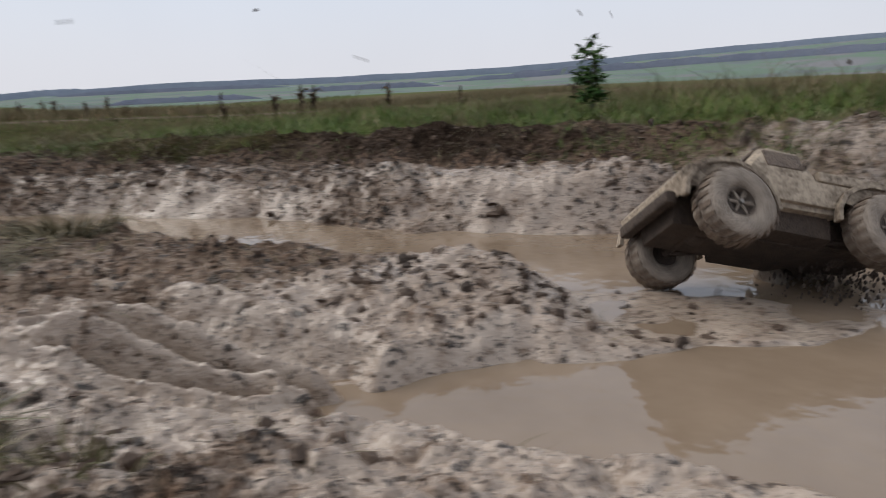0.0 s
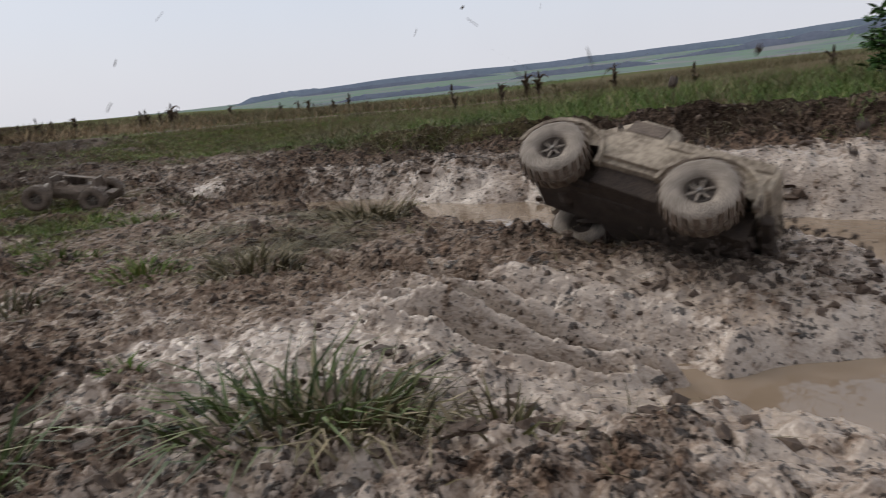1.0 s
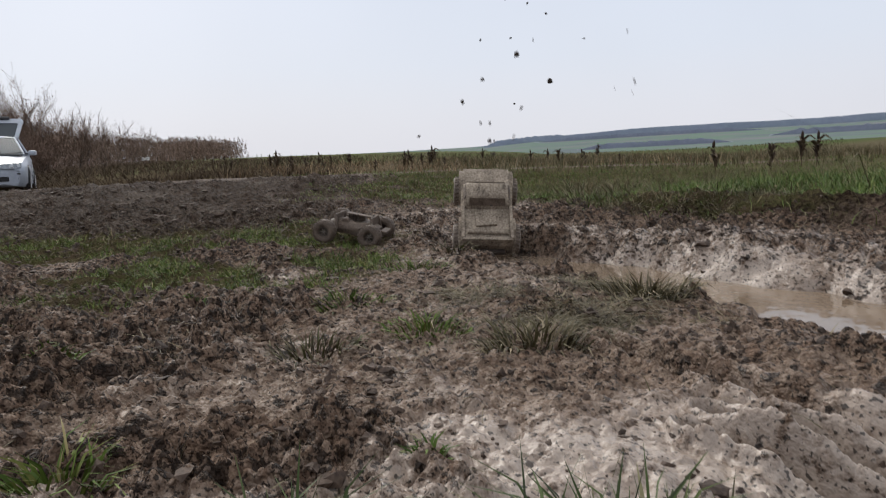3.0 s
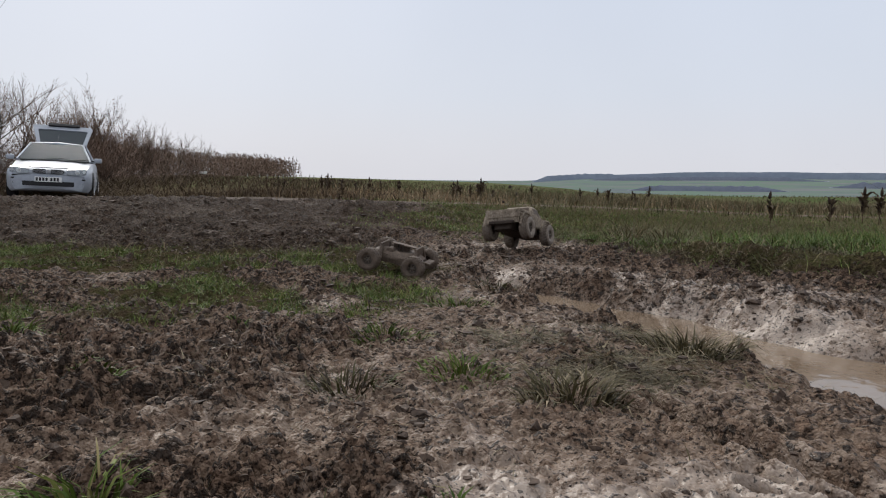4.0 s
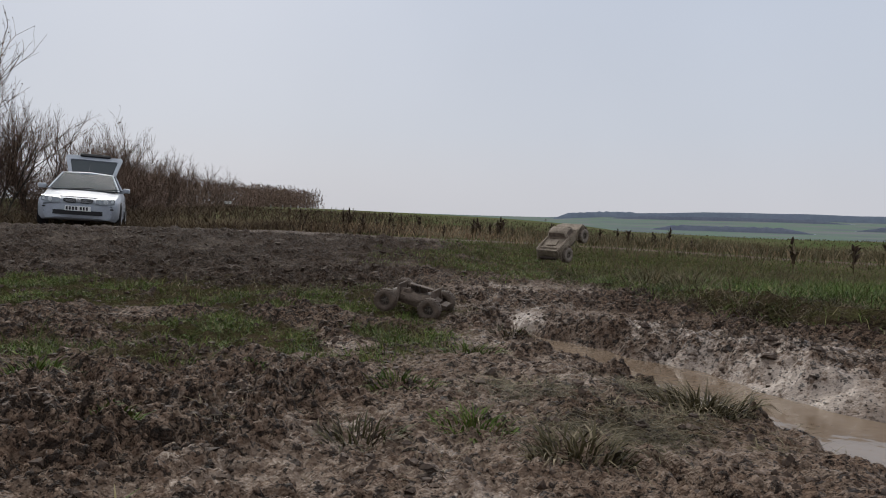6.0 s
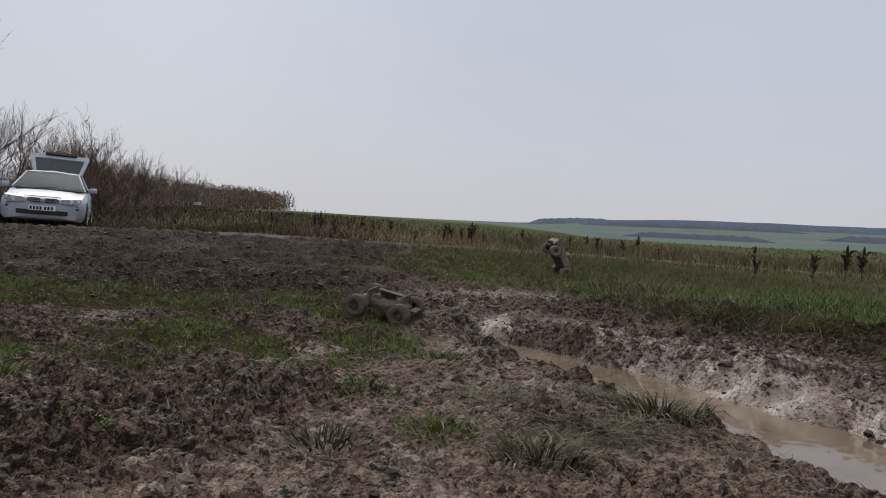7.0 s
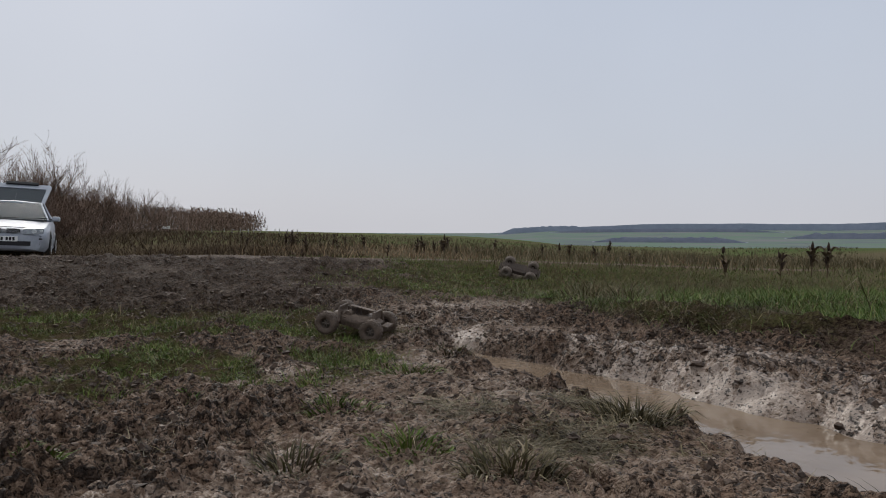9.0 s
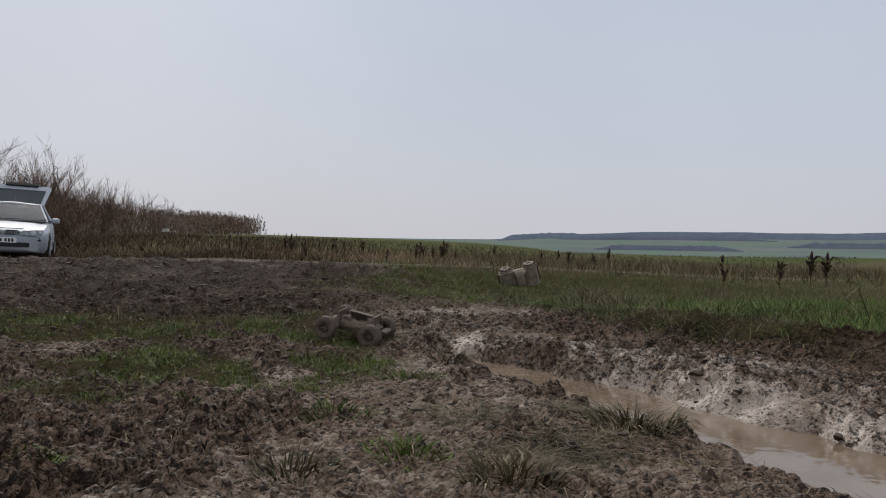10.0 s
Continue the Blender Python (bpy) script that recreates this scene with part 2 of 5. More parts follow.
def ramp_of(nt, source, stops):
    r = nt.nodes.new("ShaderNodeValToRGB")
    els = r.color_ramp.elements
    els[0].position, els[0].color = stops[0][0], (*stops[0][1], 1)
    els[1].position, els[1].color = stops[-1][0], (*stops[-1][1], 1)
    for p, c in stops[1:-1]:
        els.new(p).color = (*c, 1)
    nt.links.new(source, r.inputs[0])
    return r.outputs[0]


def mixed(nt, fac, a, b):
    m = nt.nodes.new("ShaderNodeMix")
    m.data_type = "RGBA"
    for s, k in ((fac, 0), (a, 6), (b, 7)):
        if isinstance(s, (int, float)):
            m.inputs[k].default_value = s
        elif isinstance(s, tuple):
            m.inputs[k].default_value = (*s, 1)
        else:
            nt.links.new(s, m.inputs[k])
    return m.outputs[2]


def surface(name, dark, light, rough=0.7, metal=0.0, size=20.0, bump=0.2, spread=0.15, fine=8.0, coat=0.0, gloss_by=0.15, per_object=0.0):
    """A plain weathered surface: colour varied at two scales, with fine relief."""
    m, nt, p = mat(name)
    co = nt.nodes.new("ShaderNodeTexCoord")
    n1 = node(nt, "ShaderNodeTexNoise", Scale=size, Detail=5.0, Roughness=0.6)
    n2 = node(nt, "ShaderNodeTexNoise", Scale=size * fine, Detail=3.0)
    nt.links.new(co.outputs["Object"], n1.inputs["Vector"])
    nt.links.new(co.outputs["Object"], n2.inputs["Vector"])
    a = nt.nodes.new("ShaderNodeMath")
    a.operation = "MULTIPLY_ADD"
    a.inputs[1].default_value, a.inputs[2].default_value = 0.4, 0.0
    nt.links.new(n2.outputs["Fac"], a.inputs[0])
    b = nt.nodes.new("ShaderNodeMath")
    b.operation = "MULTIPLY_ADD"
    b.inputs[1].default_value = 0.6
    nt.links.new(n1.outputs["Fac"], b.inputs[0])
    nt.links.new(a.outputs[0], b.inputs[2])
    col = ramp_of(nt, b.outputs[0], [(0.5 - spread, dark), (0.5 + spread, light)])
    nt.links.new(col, p.inputs["Base Color"])
    g = nt.nodes.new("ShaderNodeMapRange")
    g.inputs["To Min"].default_value, g.inputs["To Max"].default_value = max(0.03, rough - gloss_by), min(1, rough + gloss_by)
    nt.links.new(n1.outputs["Fac"], g.inputs["Value"])
    nt.links.new(g.outputs[0], p.inputs["Roughness"])
    p.inputs["Metallic"].default_value = metal
    p.inputs["Coat Weight"].default_value = coat
    if not metal and not coat:
        p.inputs["Specular IOR Level"].default_value = 0.25
    if bump:
        bp = node(nt, "ShaderNodeBump", Strength=bump, Distance=0.01)
        nt.links.new(b.outputs[0], bp.inputs["Height"])
        nt.links.new(bp.outputs[0], p.inputs["Normal"])
    return m


def make_ground_material():
    m, nt, p = mat("churned_mud_and_turf")
    geo = nt.nodes.new("ShaderNodeNewGeometry")
    grass = nt.nodes.new("ShaderNodeAttribute")
    grass.attribute_name = "grass"
    wet = nt.nodes.new("ShaderNodeAttribute")
    wet.attribute_name = "wet"
    far = nt.nodes.new("ShaderNodeAttribute")
    far.attribute_name = "far"
    pos = geo.outputs["Position"]

    def noise_at(scale, detail=5.0, rough=0.6):
        n = node(nt, "ShaderNodeTexNoise", Scale=scale, Detail=detail, Roughness=rough)
        nt.links.new(pos, n.inputs["Vector"])
        return n.outputs["Fac"]
    n_big, n_mid, n_fine, n_grit, n_col = noise_at(1.3), noise_at(7.0), noise_at(38.0), noise_at(130.0, 3.0, 0.7), noise_at(13.0, 6.0, 0.65)
    lumps = nt.nodes.new("ShaderNodeAttribute")
    lumps.attribute_name = "clod"
    dark = nt.nodes.new("ShaderNodeAttribute")
    dark.attribute_name = "peat"

    def sum_of(first, *more):
        """first plus each (factor, output)."""
        total = first
        for k, out in more:
            n = nt.nodes.new("ShaderNodeMath")
            n.operation = "MULTIPLY_ADD"
            n.inputs[1].default_value = k
            nt.links.new(out, n.inputs[0])
            nt.links.new(total, n.inputs[2])
            total = n.outputs[0]
        return total
    soil = ramp_of(nt, n_fine, [(0.34, (0.033, 0.020, 0.013)), (0.5, (0.122, 0.077, 0.053)), (0.66, (0.22, 0.15, 0.105))])
    slurry = ramp_of(nt, n_mid, [(0.3, (0.145, 0.097, 0.066)), (0.5, (0.21, 0.148, 0.105)), (0.7, (0.29, 0.215, 0.160))])
    # pale slurry smeared over the wet ground; clods and drier ground show dark soil
    n_clump = noise_at(31.0, 6.0, 0.72)
    value = sum_of(n_col, (0.28, wet.outputs["Fac"]), (-0.20, lumps.outputs["Fac"]), (0.12, n_big), (1.5, n_clump))
    half = nt.nodes.new("ShaderNodeMath")
    half.operation = "MULTIPLY"
    half.inputs[1].default_value = 0.5
    nt.links.new(value, half.inputs[0])
    cover_mud = ramp_of(nt, half.outputs[0], [(0.58, (0, 0, 0)), (0.67, (0.45, 0.45, 0.45)), (0.78, (1, 1, 1))])
    # wettest slurry is paler: some of the sky's sheen is put into its colour
    pale = ramp_of(nt, n_mid, [(0.3, (0.275, 0.213, 0.167)), (0.6, (0.39, 0.318, 0.26))])
    slurry = mixed(nt, ramp_of(nt, wet.outputs["Fac"], [(0.62, (0, 0, 0)), (0.98, (1, 1, 1))]), slurry, pale)
    mud = mixed(nt, cover_mud, soil, slurry)
    peat = ramp_of(nt, n_fine, [(0.33, (0.014, 0.010, 0.0075)), (0.5, (0.033, 0.024, 0.018)), (0.7, (0.075, 0.057, 0.044))])
    mud = mixed(nt, dark.outputs["Fac"], mud, peat)
    # dark soil crumbs, made near-black to paint in the shade between clods
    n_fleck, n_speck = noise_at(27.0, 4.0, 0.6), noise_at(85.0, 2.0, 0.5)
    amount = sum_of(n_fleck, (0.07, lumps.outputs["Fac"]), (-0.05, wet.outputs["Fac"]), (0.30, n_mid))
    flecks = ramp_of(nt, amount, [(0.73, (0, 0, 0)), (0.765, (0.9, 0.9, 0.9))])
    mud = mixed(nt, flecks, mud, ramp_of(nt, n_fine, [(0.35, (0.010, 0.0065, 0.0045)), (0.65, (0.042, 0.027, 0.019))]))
    specks = ramp_of(nt, sum_of(n_speck, (0.12, n_mid), (0.06, lumps.outputs["Fac"])), [(0.69, (0, 0, 0)), (0.72, (0.85, 0.85, 0.85))])
    mud = mixed(nt, specks, mud, (0.014, 0.009, 0.0065))
    grit = ramp_of(nt, n_grit, [(0.36, (0.78, 0.76, 0.74)), (0.62, (1.05, 1.05, 1.05))])
    mult = nt.nodes.new("ShaderNodeMix")
    mult.data_type, mult.blend_type = "RGBA", "MULTIPLY"
    mult.inputs[0].default_value = 0.75
    nt.links.new(mud, mult.inputs[6])
    nt.links.new(grit, mult.inputs[7])
    turf = ramp_of(nt, n_fine, [(0.33, (0.025, 0.026, 0.010)), (0.5, (0.05, 0.052, 0.02)), (0.68, (0.09, 0.078, 0.038))])
    dead = ramp_of(nt, n_mid, [(0.4, (0.0, 0.0, 0.0)), (0.62, (1.0, 1.0, 1.0))])
    turf = mixed(nt, dead, turf, (0.075, 0.055, 0.034))
    cover = nt.nodes.new("ShaderNodeMath")
    cover.operation = "MULTIPLY_ADD"
    cover.inputs[1].default_value, cover.inputs[2].default_value = 1.4, -0.55
    nt.links.new(n_fine, cover.inputs[0])
    edge = nt.nodes.new("ShaderNodeMath")
    edge.operation = "ADD"
    nt.links.new(cover.outputs[0], edge.inputs[0])
    nt.links.new(grass.outputs["Fac"], edge.inputs[1])
    fac = ramp_of(nt, edge.outputs[0], [(0.45, (0, 0, 0)), (0.85, (1, 1, 1))])
    tan = ramp_of(nt, n_mid, [(0.35, (0.10, 0.082, 0.05)), (0.65, (0.17, 0.135, 0.088))])
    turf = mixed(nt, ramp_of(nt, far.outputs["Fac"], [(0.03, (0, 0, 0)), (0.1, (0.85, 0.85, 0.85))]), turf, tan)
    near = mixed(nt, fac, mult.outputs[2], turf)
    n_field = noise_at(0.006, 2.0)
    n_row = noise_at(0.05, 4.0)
    # valley fields: greyed and paled, with the distance haze put into the colour
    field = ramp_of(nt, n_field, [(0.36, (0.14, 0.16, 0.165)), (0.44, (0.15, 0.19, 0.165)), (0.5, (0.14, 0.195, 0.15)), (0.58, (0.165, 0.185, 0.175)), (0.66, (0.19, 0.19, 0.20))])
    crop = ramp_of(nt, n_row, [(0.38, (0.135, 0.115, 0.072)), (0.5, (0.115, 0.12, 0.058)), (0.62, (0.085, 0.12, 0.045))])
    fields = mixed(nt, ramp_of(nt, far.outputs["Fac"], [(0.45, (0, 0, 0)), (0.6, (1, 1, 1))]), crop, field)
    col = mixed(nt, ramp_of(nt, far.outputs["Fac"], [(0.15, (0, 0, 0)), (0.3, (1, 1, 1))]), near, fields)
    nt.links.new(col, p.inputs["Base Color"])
    # the slurry is wet and shines, the soil is dull
    film = nt.nodes.new("ShaderNodeMath")
    film.operation = "MULTIPLY"
    nt.links.new(wet.outputs["Fac"], film.inputs[0])
    nt.links.new(cover_mud, film.inputs[1])
    rgh = ramp_of(nt, sum_of(film.outputs[0], (0.5, n_mid)), [(0.2, (0.65, 0.65, 0.65)), (0.5, (0.52, 0.52, 0.52)), (0.8, (0.42, 0.42, 0.42)), (1.1, (0.3, 0.3, 0.3))])
    rgh = mixed(nt, fac, rgh, (0.9, 0.9, 0.9))
    nt.links.new(rgh, p.inputs["Roughness"])
    spec = ramp_of(nt, film.outputs[0], [(0.0, (0.08, 0.08, 0.08)), (0.5, (0.25, 0.25, 0.25)), (0.9, (0.45, 0.45, 0.45))])
    spec = mixed(nt, dark.outputs["Fac"], spec, (0.0, 0.0, 0.0))
    spec = mixed(nt, fac, spec, (0.0, 0.0, 0.0))
    nt.links.new(spec, p.inputs["Specular IOR Level"])
    def creased(out):
        """Lumps with sharp creases between them."""
        d = nt.nodes.new("ShaderNodeMath")
        d.operation = "SUBTRACT"
        d.inputs[1].default_value = 0.5
        nt.links.new(out, d.inputs[0])
        e = nt.nodes.new("ShaderNodeMath")
        e.operation = "ABSOLUTE"
        nt.links.new(d.outputs[0], e.inputs[0])
        return e.outputs[0]
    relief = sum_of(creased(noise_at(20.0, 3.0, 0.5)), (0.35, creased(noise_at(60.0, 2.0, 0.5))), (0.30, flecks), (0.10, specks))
    # the smeared slurry lies smoother than the crumbs
    calm = ramp_of(nt, film.outputs[0], [(0.35, (1, 1, 1)), (0.8, (0.3, 0.3, 0.3))])
    bp = node(nt, "ShaderNodeBump", Distance=0.06)
    nt.links.new(calm, bp.inputs["Strength"])
    nt.links.new(relief, bp.inputs["Height"])
    nt.links.new(bp.outputs[0], p.inputs["Normal"])
    return m


def make_water_material():
    m, nt, p = mat("muddy_water")
    geo = nt.nodes.new("ShaderNodeNewGeometry")
    n = node(nt, "ShaderNodeTexNoise", Scale=2.4, Detail=4.0)
    nt.links.new(geo.outputs["Position"], n.inputs["Vector"])
    nt.links.new(ramp_of(nt, n.outputs["Fac"], [(0.35, (0.17, 0.122, 0.083)), (0.65, (0.235, 0.175, 0.125))]), p.inputs["Base Color"])
    p.inputs["Roughness"].default_value = 0.06
    w = node(nt, "ShaderNodeTexNoise", Scale=14.0, Detail=2.0)
    nt.links.new(geo.outputs["Position"], w.inputs["Vector"])
    bp = node(nt, "ShaderNodeBump", Strength=0.12, Distance=0.02)
    nt.links.new(w.outputs["Fac"], bp.inputs["Height"])
    nt.links.new(bp.outputs[0], p.inputs["Normal"])
    return m


GROUND_MAT, WATER_MAT = make_ground_material(), make_water_material()


# ---- mesh helpers ----
def mesh_from(name, verts, faces, smooth_shade=False, material=None):
    me = bpy.data.meshes.new(name)
    me.from_pydata([tuple(v) for v in verts], [], [tuple(f) for f in faces])
    if smooth_shade:
        me.polygons.foreach_set("use_smooth", [True] * len(me.polygons))
    if material:
        me.materials.append(material)
    return me


def quads_mesh(name, verts, quads, material, smooth_shade=True):
    """A mesh from numpy arrays of vertices and quads (or triangles)."""
    me = bpy.data.meshes.new(name)
    k = quads.shape[1]
    me.vertices.add(len(verts))
    me.vertices.foreach_set("co", np.ascontiguousarray(verts, dtype=np.float32).ravel())
    me.loops.add(quads.size)
    me.loops.foreach_set("vertex_index", np.ascontiguousarray(quads, dtype=np.int32).ravel())
    me.polygons.add(len(quads))
    me.polygons.foreach_set("loop_start", np.arange(0, quads.size, k, dtype=np.int32))
    me.update(calc_edges=True)
    me.polygons.foreach_set("use_smooth", np.full(len(quads), smooth_shade, dtype=bool))
    me.materials.append(material)
    return me


# ---- ground ----
def make_ground():
    radii = [0.22]
    while radii[-1] < 3600:
        r = radii[-1]
        radii.append(r * (1 + np.interp(r, [0.2, 0.5, 1.0, 5.5, 9, 14, 17, 40, 4000], [0.012, 0.0050, 0.0038, 0.0040, 0.0065, 0.0075, 0.02, 0.06, 0.07])))
    radii = np.array(radii)
    fine = np.radians(np.linspace(-39, 76, 620))
    coarse = np.radians(np.linspace(76, 321, 70))[1:-1]
    ang = np.concatenate([fine, coarse])
    rr, aa = np.meshgrid(radii, ang, indexing="ij")
    x, y = 0.12 + rr * np.sin(aa), -0.25 + rr * np.cos(aa)
    z, grass, wet, clod = land(x, y)
    n, k = rr.shape
    idx = np.arange(n * k).reshape(n, k)
    nxt = np.roll(idx, -1, axis=1)
    quads = np.stack([idx[:-1], idx[1:], nxt[1:], nxt[:-1]], axis=-1).reshape(-1, 4)[:, ::-1]
    verts = np.stack([x, y, z], axis=-1).reshape(-1, 3)
    me = quads_mesh("ground", verts, quads, GROUND_MAT)
    b = bank_of(x, y)
    peat = smooth(b, 0.12, 0.28) * (1 - smooth(b, 0.5, 0.75)) * (1 - smooth(y, 7, 9)) * (0.25 + 0.75 * smooth(y, 1.2, 2.6)) * (0.6 + 0.4 * smooth(fbm(x, y, 0.5, 3, 143), -0.25, 0.15))
    ploughed = smooth(y + 0.8 * fbm(x, y, 1.2, 2, 151), 5.0, 6.2) * (1 - 0.4 * smooth(y, 12.8, 13.6)) * (1 - smooth(y, 14.6, 15.2)) * (1 - smooth(x, -1.8, -0.3))
    peat = np.maximum(peat, 0.72 * ploughed)
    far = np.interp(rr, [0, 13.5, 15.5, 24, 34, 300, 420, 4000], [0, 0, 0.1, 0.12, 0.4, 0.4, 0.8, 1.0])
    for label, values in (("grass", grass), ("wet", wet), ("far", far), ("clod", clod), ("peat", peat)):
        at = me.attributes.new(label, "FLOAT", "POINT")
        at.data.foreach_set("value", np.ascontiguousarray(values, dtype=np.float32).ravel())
    return tagged(new("ground", me), "churned brown mud ground with turf and distant fields", "ground", kind="structure")


make_ground()


def make_puddle():
    xs, ys = np.linspace(-0.2, 4.4, 60), np.linspace(-2.2, 5.0, 90)
    gx, gy = np.meshgrid(xs, ys, indexing="ij")
    idx = np.arange(gx.size).reshape(gx.shape)
    cd, cw = near_line(gx, gy, CHANNEL)
    pd, pw = near_line(gx, gy, POOL)
    keep = (np.minimum(cd - cw, pd - pw) < 0.5)
    cell = keep[:-1, :-1] | keep[1:, :-1] | keep[:-1, 1:] | keep[1:, 1:]
    quads = np.stack([idx[:-1, :-1], idx[1:, :-1], idx[1:, 1:], idx[:-1, 1:]], axis=-1)[cell]
    verts = np.stack([gx, gy, np.full(gx.shape, WATER_Z)], axis=-1).reshape(-1, 3)
    return tagged(new("water", quads_mesh("water", verts, quads, WATER_MAT)), "opaque brown muddy water in a rutted trench", "puddle", kind="structure")


make_puddle()


# ---- more materials ----
def blade_material(name, stops, rough=0.6):
    """Grass and straw: one colour a blade."""
    m, nt, p = mat(name)
    geo = nt.nodes.new("ShaderNodeNewGeometry")
    col = ramp_of(nt, geo.outputs["Random Per Island"], stops)
    n = node(nt, "ShaderNodeTexNoise", Scale=1.7, Detail=3.0)
    nt.links.new(geo.outputs["Position"], n.inputs["Vector"])
    tone = ramp_of(nt, n.outputs["Fac"], [(0.3, (0.62, 0.60, 0.58)), (0.7, (1.1, 1.1, 1.0))])
    mul = nt.nodes.new("ShaderNodeMix")
    mul.data_type, mul.blend_type = "RGBA", "MULTIPLY"
    mul.inputs[0].default_value = 1.0
    nt.links.new(col, mul.inputs[6])
    nt.links.new(tone, mul.inputs[7])
    nt.links.new(mul.outputs[2], p.inputs["Base Color"])
    p.inputs["Roughness"].default_value = rough
    p.inputs["Specular IOR Level"].default_value = 0.18
    return m


MUD_DRY = surface("drying_mud_coat", (0.09, 0.065, 0.046), (0.36, 0.295, 0.225), 0.75, size=9, bump=0.5)
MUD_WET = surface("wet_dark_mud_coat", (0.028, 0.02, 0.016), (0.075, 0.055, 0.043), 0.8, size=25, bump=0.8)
MUD_TYRE = surface("muddy_tyre_wall", (0.12, 0.095, 0.075), (0.29, 0.24, 0.195), 0.6, size=30, bump=0.5)
MUD_MID = surface("brown_mud_coat", (0.06, 0.042, 0.031), (0.165, 0.122, 0.092), 0.6, size=22, bump=0.8)
RIM_MAT = surface("muddy_black_plastic", (0.03, 0.024, 0.02), (0.14, 0.11, 0.09), 0.5, size=40, bump=0.3)
STEEL = surface("dirty_steel", (0.12, 0.11, 0.1), (0.3, 0.28, 0.26), 0.4, 0.7, size=40)
CLOD_MAT = surface("mud_clod", (0.028, 0.018, 0.013), (0.11, 0.075, 0.054), 0.7, size=12, bump=0.5)
GREEN = blade_material("green_grass", [(0.0, (0.045, 0.075, 0.013)), (0.45, (0.09, 0.14, 0.024)), (0.8, (0.15, 0.18, 0.045)), (1.0, (0.23, 0.185, 0.085))])
VERGE = blade_material("lush_verge_grass", [(0.0, (0.045, 0.085, 0.015)), (0.5, (0.09, 0.155, 0.027)), (0.85, (0.16, 0.205, 0.055)), (1.0, (0.30, 0.245, 0.13))])
FADED = blade_material("faded_winter_grass", [(0.0, (0.065, 0.065, 0.025)), (0.4, (0.115, 0.10, 0.05)), (0.8, (0.20, 0.15, 0.09)), (1.0, (0.29, 0.22, 0.14))])
SODDEN = blade_material("sodden_olive_straw", [(0.0, (0.03, 0.024, 0.014)), (0.35, (0.085, 0.074, 0.035)), (0.7, (0.15, 0.122, 0.07)), (1.0, (0.32, 0.26, 0.18))])
MUDDY = blade_material("mud_soaked_grass", [(0.0, (0.028, 0.020, 0.012)), (0.4, (0.07, 0.053, 0.03)), (0.75, (0.085, 0.09, 0.033)), (1.0, (0.22, 0.175, 0.12))])
STRAW = blade_material("dry_tan_stalks", [(0.0, (0.12, 0.075, 0.045)), (0.5, (0.25, 0.165, 0.10)), (1.0, (0.40, 0.29, 0.18))])
CROP = blade_material("dull_green_crop", [(0.0, (0.075, 0.07, 0.035)), (0.5, (0.125, 0.115, 0.06)), (1.0, (0.21, 0.165, 0.105))], 0.9)
BROWN = blade_material("dead_brown_grass", [(0.0, (0.04, 0.026, 0.017)), (0.5, (0.095, 0.065, 0.042)), (1.0, (0.17, 0.125, 0.08))], 0.9)
SEED = surface("dark_dock_seed", (0.018, 0.011, 0.008), (0.05, 0.03, 0.02), 0.9, size=60)
STEM = surface("brown_stem", (0.05, 0.033, 0.02), (0.12, 0.085, 0.05), 0.9, size=50)
BARK = surface("grey_brown_bark", (0.035, 0.028, 0.022), (0.085, 0.07, 0.058), 0.9, size=9, bump=0.6)
TWIG = blade_material("bare_twigs", [(0.0, (0.07, 0.045, 0.035)), (0.6, (0.175, 0.116, 0.092)), (1.0, (0.29, 0.205, 0.165))], 0.9)
LEAF = blade_material("sapling_leaves", [(0.0, (0.02, 0.05, 0.012)), (0.6, (0.04, 0.095, 0.022)), (1.0, (0.075, 0.14, 0.035))])
# far woods and hills: haze is put into these pale blue base colours
FAR_WOOD = surface("haze_tinted_far_woodland", (0.205, 0.22, 0.285), (0.27, 0.285, 0.35), 1.0, size=0.02, bump=0)
FARTHER = surface("haze_tinted_far_hills", (0.25, 0.285, 0.36), (0.31, 0.345, 0.42), 1.0, size=0.01, bump=0)
SILVER = surface("silver_car_paint", (0.31, 0.335, 0.38), (0.385, 0.41, 0.455), 0.5, 0.25, size=2.0, bump=0.0, coat=0.15, gloss_by=0.06)
BLACK = surface("black_plastic_trim", (0.012, 0.012, 0.013), (0.03, 0.03, 0.032), 0.5, size=12, bump=0.1)
TYRE = surface("black_car_tyre", (0.012, 0.012, 0.012), (0.035, 0.033, 0.03), 0.85, size=20, bump=0.3)
ALLOY = surface("grey_alloy", (0.3, 0.3, 0.31), (0.45, 0.45, 0.46), 0.35, 0.8, size=8, bump=0.05)
HEADLAMP = surface("headlamp_glass", (0.13, 0.14, 0.15), (0.30, 0.32, 0.33), 0.14, 0.2, size=14, bump=0.0, coat=0.8, gloss_by=0.05)
PLATE_MAT = surface("white_plate", (0.72, 0.72, 0.70), (0.8, 0.8, 0.78), 0.4, size=6, bump=0)
INTERIOR = surface("dark_car_interior", (0.015, 0.015, 0.017), (0.04, 0.04, 0.045), 0.9, size=6)
WHITE = surface("white_plastic", (0.62, 0.62, 0.6), (0.78, 0.78, 0.76), 0.6, size=3)


def glass_material(name, tint, rough=0.1):
    m, nt, p = mat(name)
    p.inputs["Base Color"].default_value = (*tint, 1)
    p.inputs["Transmission Weight"].default_value = 0.5
    p.inputs["Roughness"].default_value = rough
    p.inputs["IOR"].default_value = 1.15
    return m


